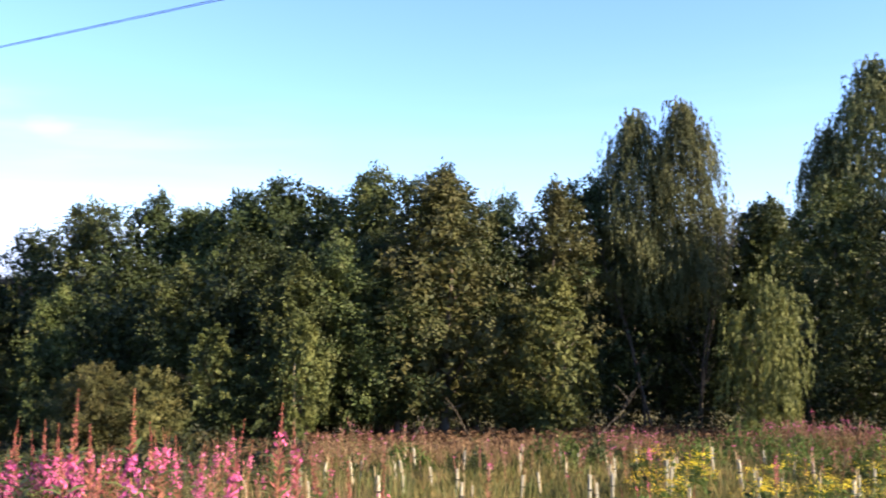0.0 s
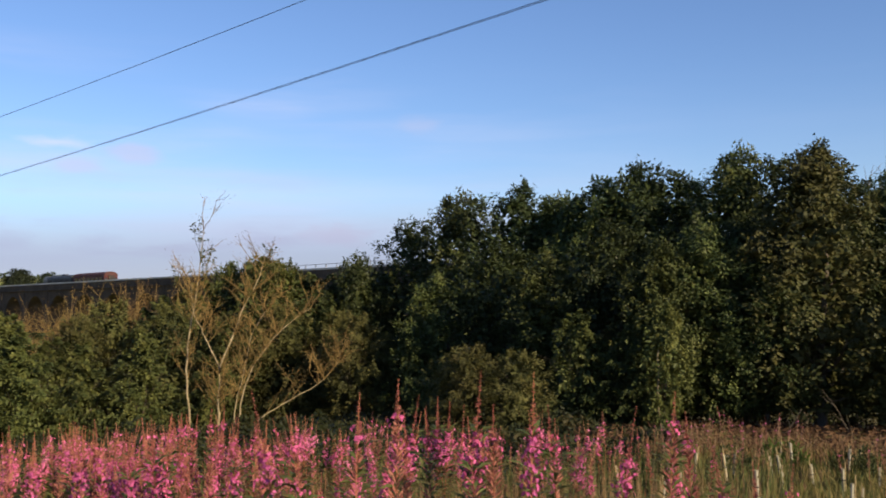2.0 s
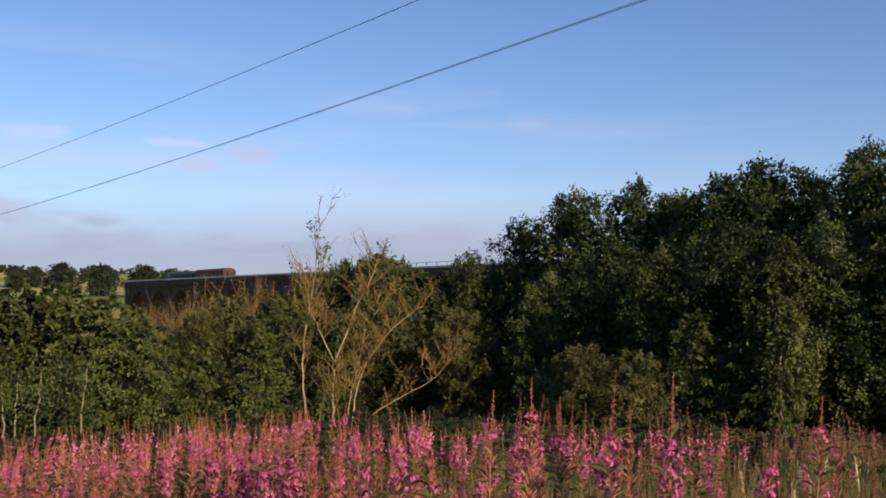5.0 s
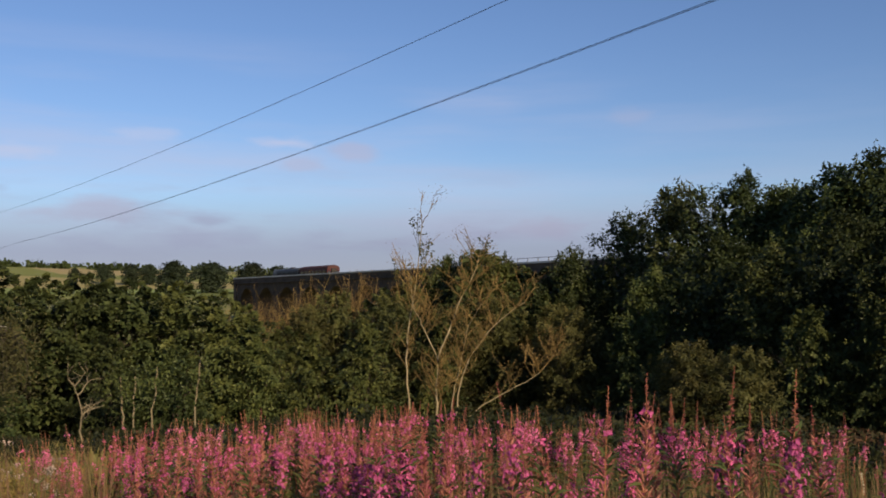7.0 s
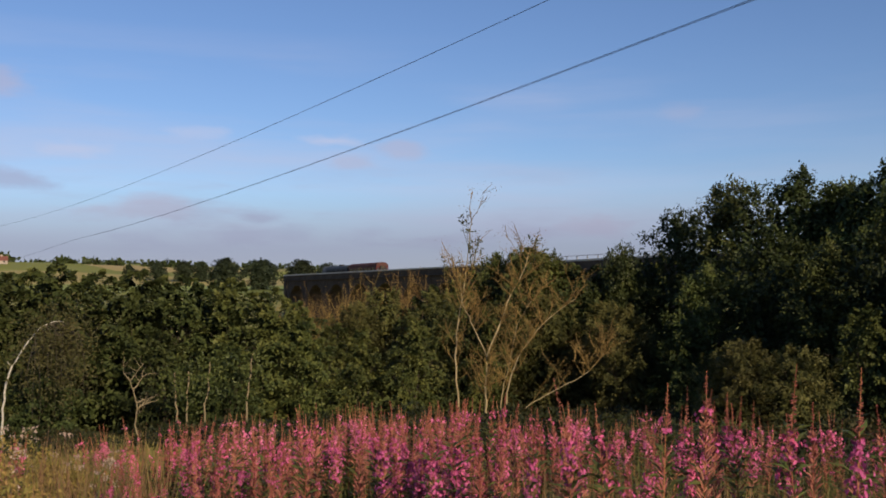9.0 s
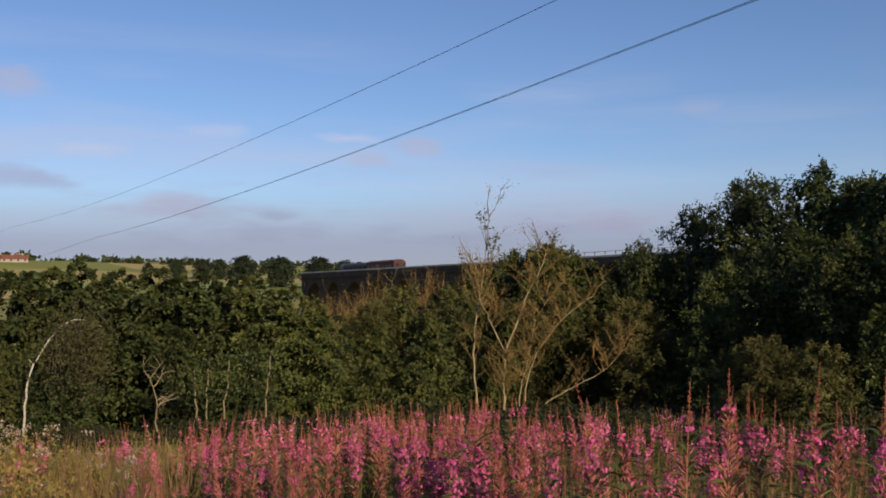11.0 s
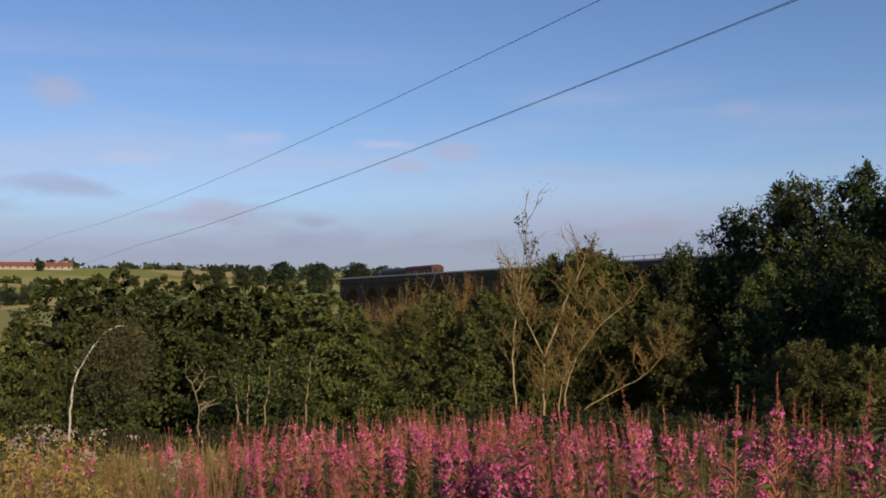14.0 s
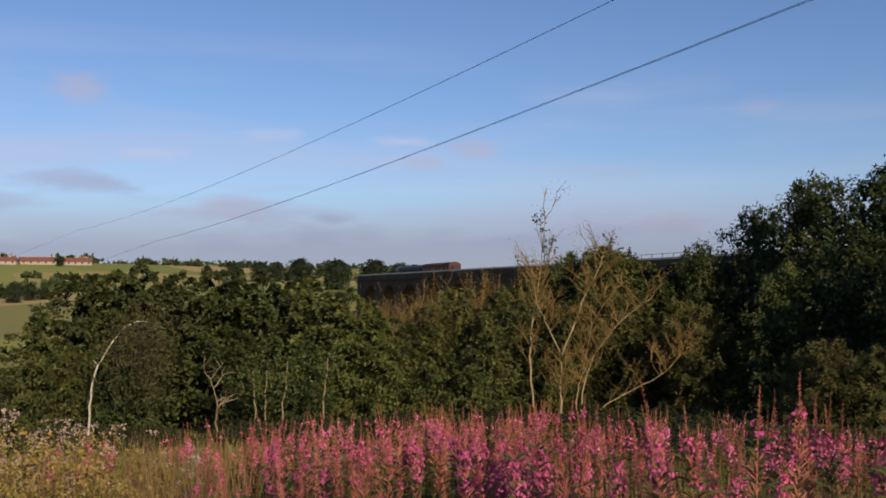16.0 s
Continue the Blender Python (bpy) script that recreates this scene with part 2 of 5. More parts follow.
M_SHELTER = rough_surface("pale_plastic_tube", [(0.24, 0.22, 0.155), (0.32, 0.295, 0.22), (0.40, 0.375, 0.29)], 8, 0.5, 0.1)
M_CANE = rough_surface("bamboo", [(0.30, 0.22, 0.11), (0.42, 0.33, 0.18)], 10, 0.6, 0.2)
M_STONE = rough_surface("sooty_masonry", [(0.036, 0.028, 0.023), (0.066, 0.052, 0.042), (0.115, 0.090, 0.071)], 0.35, 0.9, 0.5, (1, 1, 1), 9)
M_COPING = rough_surface("coping_stone", [(0.30, 0.28, 0.26), (0.45, 0.43, 0.40), (0.60, 0.57, 0.53)], 0.12, 0.9, 0.3)
M_RAIL = rough_surface("galvanised_rail", [(0.16, 0.16, 0.16), (0.28, 0.28, 0.275)], 2, 0.45, 0.05)
M_WIRE = rough_surface("wire", [(0.05, 0.05, 0.055), (0.09, 0.09, 0.095)], 3, 0.5, 0.05)
M_MAROON = rough_surface("maroon_paint", [(0.050, 0.010, 0.011), (0.080, 0.016, 0.016)], 0.8, 0.4, 0.05)
M_LOCO = rough_surface("dark_grey_paint", [(0.025, 0.027, 0.028), (0.05, 0.052, 0.052)], 0.8, 0.5, 0.05)
M_CREAM = rough_surface("pale_grey_paint", [(0.08, 0.085, 0.09), (0.13, 0.135, 0.14)], 1.0, 0.5, 0.05)
M_ROOFGREY = rough_surface("carriage_roof", [(0.05, 0.025, 0.024), (0.08, 0.035, 0.032)], 1.0, 0.7, 0.1)
M_BLACK = rough_surface("black_iron", [(0.015, 0.015, 0.016), (0.04, 0.037, 0.035)], 2.0, 0.6, 0.2)
M_ROOFRED = rough_surface("red_pantiles", [(0.12, 0.052, 0.043), (0.16, 0.068, 0.054)], 0.5, 0.85, 0.4)
M_RENDER = rough_surface("pale_harling", [(0.24, 0.205, 0.18), (0.32, 0.275, 0.245)], 0.4, 0.9, 0.2)
M_BRACKEN = foliage("dead_bracken", [(0.045, 0.024, 0.015), (0.075, 0.040, 0.024), (0.11, 0.062, 0.036)], 0.1, 0.9)
M_DIRT = rough_surface("leaf_litter", [(0.05, 0.035, 0.022), (0.10, 0.06, 0.035), (0.15, 0.09, 0.05)], 1.2, 0.95, 0.6)


def glass_mat():
    m, n, l, p = mat_base("window_glass", 0.08)
    p.inputs["Base Color"].default_value = (0.02, 0.024, 0.028, 1)
    p.inputs["Specular IOR Level"].default_value = 0.6
    return m


M_GLASS = glass_mat()


def ground_mat():
    """Rough summer pasture: green and straw patches in broad fields far off, turf and litter close by."""
    m, n, l, p = mat_base("pasture", 0.95)
    co = n.new("ShaderNodeTexCoord")
    vo = n.new("ShaderNodeTexVoronoi")
    vo.inputs["Scale"].default_value = 0.0065
    l.new(co.outputs["Object"], vo.inputs["Vector"])
    sp = n.new("ShaderNodeSeparateColor")
    l.new(vo.outputs["Color"], sp.inputs[0])
    fields = ramp(n, [(0.0, (0.09, 0.11, 0.03)), (0.3, (0.22, 0.23, 0.055)), (0.55, (0.13, 0.145, 0.04)), (0.75, (0.32, 0.25, 0.11)), (1.0, (0.20, 0.20, 0.06))])
    l.new(sp.outputs[0], fields.inputs[0])
    nz = n.new("ShaderNodeTexNoise")
    nz.inputs["Scale"].default_value = 1.4
    nz.inputs["Detail"].default_value = 8
    l.new(co.outputs["Object"], nz.inputs["Vector"])
    turf = ramp(n, [(0.3, (0.045, 0.04, 0.018)), (0.5, (0.115, 0.098, 0.034)), (0.7, (0.20, 0.16, 0.062))])
    l.new(nz.outputs["Fac"], turf.inputs[0])
    ln = n.new("ShaderNodeVectorMath")
    ln.operation = "LENGTH"
    l.new(co.outputs["Object"], ln.inputs[0])
    far = n.new("ShaderNodeMapRange")
    far.inputs[1].default_value, far.inputs[2].default_value = 90, 200
    l.new(ln.outputs["Value"], far.inputs[0])
    mx = n.new("ShaderNodeMix")
    mx.data_type = "RGBA"
    l.new(far.outputs[0], mx.inputs[0])
    l.new(turf.outputs[0], mx.inputs[6])
    l.new(fields.outputs[0], mx.inputs[7])
    l.new(mx.outputs[2], p.inputs["Base Color"])
    bp = n.new("ShaderNodeBump")
    bp.inputs["Strength"].default_value = 0.6
    bp.inputs["Distance"].default_value = 0.05
    l.new(nz.outputs["Fac"], bp.inputs["Height"])
    l.new(bp.outputs[0], p.inputs["Normal"])
    return m


# ---------------------------------------------------------------- mesh helpers
rng = np.random.default_rng(7)


class Geo:
    """Gathers vertices and faces as arrays and turns them into one mesh."""

    def __init__(self):
        self.v, self.f, self.count = [], {3: [], 4: []}, 0

    def add(self, v, f):
        v, f = np.asarray(v, float), np.asarray(f, int)
        self.v.append(v)
        self.f[f.shape[1]].append(f + self.count)
        self.count += len(v)
        return self

    def join(self, other, m=None):
        if not other.count:
            return self
        v = np.concatenate(other.v)
        if m is not None:
            a = np.array(m)
            v = v @ a[:3, :3].T + a[:3, 3]
        for k, fs in other.f.items():
            for f in fs:
                self.f[k].append(f + self.count)
        self.v.append(v)
        self.count += len(v)
        return self

    def mesh(self, name, material, smooth=False):
        me = bpy.data.meshes.new(name)
        v = np.concatenate(self.v)
        starts, loops, at = [], [], 0
        for k, fs in self.f.items():
            if fs:
                f = np.concatenate(fs)
                starts.append(at + np.arange(len(f)) * k)
                loops.append(f.ravel())
                at += f.size
        loops, starts = np.concatenate(loops), np.concatenate(starts)
        me.vertices.add(len(v))
        me.vertices.foreach_set("co", v.ravel())
        me.loops.add(len(loops))
        me.loops.foreach_set("vertex_index", loops)
        me.polygons.add(len(starts))
        me.polygons.foreach_set("loop_start", starts)
        me.update(calc_edges=True)
        me.polygons.foreach_set("use_smooth", [smooth] * len(starts))
        me.materials.append(material)
        me.validate()
        return me


def part(name, geo, material, parent, label="", smooth=False):
    ob = new(name, geo if isinstance(geo, bpy.types.Mesh) else geo.mesh(name, material, smooth))
    ob.parent = parent
    return tagged(ob, label)


def unit(a):
    return a / (np.linalg.norm(a, axis=-1, keepdims=True) + 1e-9)


def blades(p, way, face, length, width, fold=0.15):
    """Leaf-shaped quads: from p along way, their faces turned to face."""
    p, way = np.asarray(p, float), unit(np.asarray(way, float))
    side = unit(np.cross(way, face))
    up = np.cross(side, way)
    length = np.broadcast_to(np.asarray(length, float), (len(p),))[:, None]
    width = np.broadcast_to(np.asarray(width, float), (len(p),))[:, None]
    mid = p + way * length * 0.5 + up * length * fold
    v = np.stack([p, mid - side * width / 2, p + way * length, mid + side * width / 2], 1).reshape(-1, 3)
    f = np.arange(len(p) * 4).reshape(-1, 4)
    return v, f


def flakes(p, way, face, length, width):
    """Single triangles for leaves that are only seen from afar."""
    p, way = np.asarray(p, float), unit(np.asarray(way, float))
    side = unit(np.cross(way, face))
    length = np.broadcast_to(np.asarray(length, float), (len(p),))[:, None]
    width = np.broadcast_to(np.asarray(width, float), (len(p),))[:, None]
    v = np.stack([p - side * width / 2, p + side * width / 2, p + way * length], 1).reshape(-1, 3)
    return v, np.arange(len(p) * 3).reshape(-1, 3)


def tube(path, radii, sides=6):
    path = np.asarray(path, float)
    k = len(path)
    d = unit(np.gradient(path, axis=0))
    ref = np.where(np.abs(d[:, 2:3]) > 0.9, np.array([[1.0, 0, 0]]), np.array([[0, 0, 1.0]]))
    a = unit(np.cross(d, ref))
    b = np.cross(d, a)
    t = np.arange(sides) * 2 * math.pi / sides
    r = np.asarray(radii, float).reshape(-1, 1, 1)
    v = path[:, None] + r * (np.cos(t)[None, :, None] * a[:, None] + np.sin(t)[None, :, None] * b[:, None])
    i, j = np.meshgrid(np.arange(k - 1), np.arange(sides), indexing="ij")
    j2 = (j + 1) % sides
    f = np.stack([i * sides + j, i * sides + j2, (i + 1) * sides + j2, (i + 1) * sides + j], -1).reshape(-1, 4)
    return v.reshape(-1, 3), f


def limb(start, way, length, r0, r1, bend=0.15, up=0.0, steps=6, r=rng):
    """A wandering branch path with its radii."""
    pts, way = [np.array(start, float)], unit(np.array(way, float))
    for _ in range(steps):
        way = unit(way + r.normal(0, bend, 3) + np.array([0, 0, up]))
        pts.append(pts[-1] + way * length / steps)
    return np.array(pts), np.linspace(r0, r1, steps + 1), way


def box(lo, hi):
    (x0, y0, z0), (x1, y1, z1) = lo, hi
    v = [(x0, y0, z0), (x1, y0, z0), (x1, y1, z0), (x0, y1, z0), (x0, y0, z1), (x1, y0, z1), (x1, y1, z1), (x0, y1, z1)]
    return v, [(0, 3, 2, 1), (4, 5, 6, 7), (0, 1, 5, 4), (1, 2, 6, 5), (2, 3, 7, 6), (3, 0, 4, 7)]


def bevel_box(lo, hi, bevel=0.02):
    bm = bmesh.new()
    v, f = box(lo, hi)
    vs = [bm.verts.new(c) for c in v]
    for q in f:
        bm.faces.new([vs[i] for i in q])
    bmesh.ops.bevel(bm, geom=bm.edges[:], offset=bevel, segments=2, affect="EDGES", profile=0.5)
    bm.verts.index_update()
    g = Geo()
    co = [tuple(x.co) for x in bm.verts]
    for k in (3, 4):
        fs = [[x.index for x in q.verts] for q in bm.faces if len(q.verts) == k]
        if fs:
            g.f[k].append(np.array(fs))
    g.v.append(np.array(co))
    g.count = len(co)
    bm.free()
    return g


# ---------------------------------------------------------------- ground
R_STEPS = (0, 3.6, 7, 11.6, 16, 30, 40, 60, 110, 160)
Z_STEPS = (0, -0.10, -0.50, -1.05, -1.45, -2.45, -3.6, -6.0, -9.0, -8.5)
A_STEPS = (160, 230, 300, 400, 600, 900, 1500, 4200)
A_VALUES = (-0.063, -0.035, -0.012, 0.002, 0.016, 0.028, 0.0275, 0.027)


def height(x, y):
    x, y = np.asarray(x, float), np.asarray(y, float)
    r = np.hypot(x, y)
    az = np.degrees(np.arctan2(-x, y))
    near = np.interp(r, R_STEPS, Z_STEPS)
    front = np.clip((np.cos(np.arctan2(-x, y) - radians(25)) + 0.55) / 0.6, 0, 1)
    near = near * (0.15 + 0.85 * front) + np.clip((az - 30) / 30, 0, 1) * np.clip((r - 14) / 20, 0, 1) * -0.5
    k = np.interp(az, (-180, 0, 30, 45, 66, 90, 180), (0.3, 0.3, 0.5, 0.85, 1.1, 1.1, 0.3))
    a = np.interp(r, A_STEPS, A_VALUES)
    far = EYE + r * np.where(a > 0, a * k, a)
    bumps = 0.05 * np.sin(x * 1.3 + 0.4) * np.cos(y * 1.1) + 0.03 * np.sin(x * 3.1 + y * 2.3)
    roll = np.clip((r - 250) / 300, 0, 1) * (2.5 * np.sin(x * 0.011) * np.cos(y * 0.009))
    return np.where(r < 160, near, far) + bumps + roll


def on(az, d):
    """The place on the ground at a bearing to the left of straight ahead and a distance."""
    a = radians(az)
    x, y = -math.sin(a) * d, math.cos(a) * d
    return x, y, float(height(x, y))


def build_ground():
    rr = np.concatenate([[0.0], np.geomspace(0.5, 40, 70), np.geomspace(42, 4200, 90)])
    aa = np.radians(np.arange(-180, 180, 1.5))
    R, A = np.meshgrid(rr, aa, indexing="ij")
    x, y = -np.sin(A) * R, np.cos(A) * R
    v = np.stack([x, y, height(x, y)], -1).reshape(-1, 3)
    n = len(aa)
    i, j = np.meshgrid(np.arange(len(rr) - 1), np.arange(n), indexing="ij")
    j2 = (j + 1) % n
    f = np.stack([i * n + j, (i + 1) * n + j, (i + 1) * n + j2, i * n + j2], -1).reshape(-1, 4)[:, ::-1]
    g = Geo().add(v, f)
    tagged(new("ground", g.mesh("ground", ground_mat(), True)), "rough sloping pasture falling into a wooded valley", "ground", kind="structure")


build_ground()


def build_field():
    """A pale green mown field on the rise beyond the viaduct."""
    aa, rr = np.radians(np.linspace(45.5, 58, 30)), np.linspace(425, 540, 14)
    A, R = np.meshgrid(aa, rr, indexing="ij")
    x, y = -np.sin(A) * R, np.cos(A) * R
    v = np.stack([x, y, height(x, y) + 0.25], -1).reshape(-1, 3)
    i, j = np.meshgrid(np.arange(29), np.arange(13), indexing="ij")
    f = np.stack([i * 14 + j, i * 14 + j + 1, (i + 1) * 14 + j + 1, (i + 1) * 14 + j], -1).reshape(-1, 4)
    m = rough_surface("mown_grass", [(0.13, 0.17, 0.045), (0.19, 0.23, 0.065), (0.24, 0.26, 0.09)], 0.02, 0.95, 0.2, (1, 1, 1), 30)
    tagged(new("field", Geo().add(v, f).mesh("field", m, True)), "pale green mown field beyond the viaduct", "field", kind="structure")


build_field()

# ---------------------------------------------------------------- trees


def crown_geo(H, W, z0, prof, clumps, leaves, leaf, clump_r, droop=0.0, r=rng, inner=900, narrow=0.55, lean=(0, 0), flat=0.75):
    """A crown of leafy sprays: prof gives the half width by height fraction, each spray is a shallow dome of leaves turned outwards and up."""
    g = Geo()
    lobes = max(8, clumps // 5)
    u = (np.arange(lobes) + r.random(lobes)) / lobes
    th = np.arange(lobes) * 2.4 + r.random(lobes)
    lr = np.interp(u, *prof) * W
    big = np.clip(0.38 * lr, 0.26, None) * (0.5 + 0.9 * r.random(lobes))
    off = (lr - big * 0.75) * (0.72 + 0.45 * r.random(lobes))
    lc = np.stack([np.cos(th) * off, np.sin(th) * off, z0 + big * 0.6 + u * (H - z0 - big * 1.3)], -1)
    n = clumps
    own = r.integers(0, lobes, n)
    out = unit(r.normal(0, 1, (n, 3)) + unit(lc - np.array([0, 0, H * 0.4]))[own] * 0.8)
    c = lc[own] + out * big[own, None] * (0.65 + 0.45 * r.random((n, 1)))
    c[:, 2] = np.clip(c[:, 2], z0, None)
    size = clump_r * (0.55 + 0.9 * r.random(n))
    nrm = unit(out * 0.75 + np.array([0, 0, 0.55]) + r.normal(0, 0.28, (n, 3)))
    e1 = unit(np.cross(nrm, r.normal(0, 1, (n, 3))))
    e2 = np.cross(nrm, e1)
    k = max(6, leaves // n)
    ang, rho = r.random((n, k)) * 2 * math.pi, np.sqrt(r.random((n, k))) * (0.75 + 0.4 * r.random((n, k)))
    flow = np.cos(ang)[..., None] * e1[:, None] + np.sin(ang)[..., None] * e2[:, None]
    p = c[:, None] + flow * (rho * size[:, None])[..., None] - nrm[:, None] * ((0.55 * rho ** 2 - 0.2) * size[:, None])[..., None] + r.normal(0, 0.05, (n, k, 3))
    p[..., 2] -= droop * 1.1 * size[:, None] * r.random((n, k)) ** 1.5
    p[..., 2] = np.maximum(p[..., 2], 0.02)
    way = flow * (1 - 0.6 * min(droop, 1)) - nrm[:, None] * (0.5 * rho)[..., None] + r.normal(0, 0.4, p.shape) + np.array([0, 0, 0.05 - 1.3 * droop])
    face = nrm[:, None] + flow * (0.55 * rho)[..., None] + r.normal(0, 0.3, p.shape)
    L = leaf * (0.65 + 0.7 * r.random(n * k))
    g.add(*blades(p.reshape(-1, 3), way.reshape(-1, 3), face.reshape(-1, 3), L, L * narrow, 0.08))
    m = n // 2
    q = c[r.integers(0, n, m)]
    w = unit(unit(q - np.array([0, 0, H * 0.45])) + r.normal(0, 0.35, q.shape) + np.array([0, 0, 0.6 - droop]))
    t = r.random((m, 12))
    q = q[:, None] + w[:, None] * (t * (0.2 + 0.7 * clump_r * r.random((m, 1))))[..., None] + r.normal(0, 0.04, (m, 12, 3))
    q[..., 2] = np.maximum(q[..., 2], 0.02)
    wq = np.broadcast_to(w[:, None], q.shape) + r.normal(0, 0.7, q.shape)
    g.add(*flakes(q.reshape(-1, 3), wq.reshape(-1, 3), r.normal(0, 1, (m * 12, 3)) + np.array([0, 0, 0.6]), leaf * 0.9, leaf * 0.6))
    if inner:
        inner *= 2
        u = r.random(inner)
        th = r.random(inner) * 2 * math.pi
        rad = np.interp(u, *prof) * W * 0.58 * np.sqrt(r.random(inner))
        p = np.stack([np.cos(th) * rad + lean[0] * u, np.sin(th) * rad + lean[1] * u, z0 + u * (H - z0) * 0.93], -1)
        g.add(*flakes(p, r.normal(0, 1, p.shape), r.normal(0, 1, p.shape), max(0.23, leaf * 1.8), max(0.2, leaf * 1.6)))
    return g


def bough_geo(H, W, z0, prof, boughs, leaves, leaf, r, inner=700, narrow=0.5, thick=0.12, droop=0.3):
    """A bush of leafy boughs in layers: flat sprays, each lying out from the middle and sagging at its end."""
    g = Geo()
    u = (np.arange(boughs) + r.random(boughs)) / boughs
    th = np.arange(boughs) * 2.39996 + r.normal(0, 0.5, boughs)
    reach = np.interp(u, *prof) * W * (0.5 + 0.65 * r.random(boughs) ** 0.8)
    out = np.stack([np.cos(th), np.sin(th), 0 * th], -1)
    side = np.stack([-np.sin(th), np.cos(th), 0 * th], -1)
    base = out * (reach * 0.35)[:, None] + np.array([0, 0, 1.0]) * (z0 + u * (H - z0) * 0.97)[:, None]
    size = (0.40 + 0.36 * reach) * (0.7 + 0.6 * r.random(boughs))
    k = leaves // boughs
    s, w = r.random((boughs, k)) ** 0.6, r.normal(0, 1, (boughs, k))
    rise = (0.22 + 0.5 * u)[:, None] * s - droop * s ** 2 - 0.10 * w ** 2 + r.normal(0, thick, s.shape)
    p = base[:, None] + out[:, None] * (s * (reach * 0.65 + 0.15)[:, None])[..., None] + side[:, None] * (w * (0.36 * size)[:, None] * (1.05 - 0.7 * s))[..., None]
    p[..., 2] += rise * size[:, None]
    p[..., 2] = np.maximum(p[..., 2], 0.02)
    way = out[:, None] * 0.8 + side[:, None] * np.sign(w)[..., None] * 0.6 + r.normal(0, 0.35, p.shape) + np.array([0, 0, -0.15])
    face = np.array([0, 0, 0.8]) + out[:, None] * (0.35 + 0.6 * s)[..., None] + side[:, None] * (0.3 * w)[..., None] + r.normal(0, 0.24, p.shape)
    L = leaf * (0.6 + 0.8 * r.random(boughs * k))
    g.add(*blades(p.reshape(-1, 3), way.reshape(-1, 3), face.reshape(-1, 3), L, L * narrow, 0.06))
    m = inner
    v, a = r.random(m), r.random(m) * 2 * math.pi
    rad = np.interp(v, *prof) * W * 0.45 * np.sqrt(r.random(m))
    q = np.stack([np.cos(a) * rad, np.sin(a) * rad, z0 + v * (H - z0) * 0.86], -1)
    g.add(*flakes(q, r.normal(0, 1, q.shape), r.normal(0, 1, q.shape), 0.26, 0.22))
    return g


def strand_geo(H, W, z0, prof, strands, leaf, r, long=1.2, inner=300, narrow=0.4):
    """A weeping crown: thin twigs arch out from the limbs and hang, with small leaves all along."""
    g = Geo()
    heads = max(10, strands // 14)
    u = (np.arange(heads) + r.random(heads)) / heads
    th = np.arange(heads) * 2.4 + r.normal(0, 0.4, heads)
    rad = np.interp(u, *prof) * W * (0.35 + 0.65 * r.random(heads))
    hc = np.stack([np.cos(th) * rad, np.sin(th) * rad, z0 + u * (H - z0)], -1)
    own = r.integers(0, heads, strands)
    st = hc[own] + r.normal(0, 0.27, (strands, 3)) * [1, 1, 0.7]
    out = unit(np.stack([np.cos(th), np.sin(th), 0 * th], -1)[own] + r.normal(0, 0.5, (strands, 3)))
    ln = long * (0.35 + 0.8 * r.random(strands)) * np.interp(u[own], (0, 0.85, 1), (1.1, 0.9, 0.45))
    k = 30
    t = np.sort(r.random((strands, k)), 1)
    p = st[:, None] + out[:, None] * (0.30 * np.minimum(t * 2, 1) * ln[:, None])[..., None] + r.normal(0, 0.022, (strands, k, 3))
    p[..., 2] += (0.12 * np.sin(np.minimum(t * 3, 1.5)) - t ** 1.3) * ln[:, None] + 0.05
    p[..., 2] = np.maximum(p[..., 2], 0.03)
    way = r.normal(0, 0.45, p.shape) + np.array([0, 0, -0.9]) + out[:, None] * 0.3
    face = out[:, None] + r.normal(0, 0.5, p.shape) + np.array([0, 0, 0.3])
    L = leaf * (0.6 + 0.8 * r.random(strands * k))
    g.add(*flakes(p.reshape(-1, 3), way.reshape(-1, 3), face.reshape(-1, 3), L, L * narrow * 1.3))
    v, a = r.random(inner), r.random(inner) * 2 * math.pi
    q = np.interp(v, *prof) * W * 0.4 * np.sqrt(r.random(inner))
    p = np.stack([np.cos(a) * q, np.sin(a) * q, z0 + v * (H - z0) * 0.85], -1)
    g.add(*flakes(p, r.normal(0, 0.5, p.shape) - [0, 0, 1], r.normal(0, 1, p.shape), 0.2, 0.1))
    return g


def trunk_geo(H, r0, limbs, spread, stems=1, r=rng, sides=7):
    g = Geo()
    for s in range(stems):
        way = (r.normal(0, 0.04 + 0.06 * (stems > 1)), r.normal(0, 0.04 + 0.06 * (stems > 1)), 1)
        q, rad, _ = limb((r.normal(0, 0.1 * (stems > 1)), r.normal(0, 0.1 * (stems > 1)), -0.15), way, H * 0.9, r0, r0 * 0.15, 0.05, 0.05, 10, r)
        rad[0] *= 1.5
        g.add(*tube(q, rad, sides))
        for _ in range(limbs):
            i = r.integers(2, 9)
            a = r.random() * 2 * math.pi
            b, br, _ = limb(q[i], (math.cos(a), math.sin(a), 0.5), spread * (0.5 + 0.6 * r.random()), rad[i] * 0.5, rad[i] * 0.08, 0.16, 0.08, 6, r)
            g.add(*tube(b, br, 5))
            for _ in range(2):
                j = r.integers(2, 6)
                c, cr, _ = limb(b[j], b[j] - b[j - 1] + r.normal(0, 0.12, 3), spread * 0.35, br[j] * 0.6, br[j] * 0.1, 0.2, 0.05, 4, r)
                g.add(*tube(c, cr, 4))
    return g


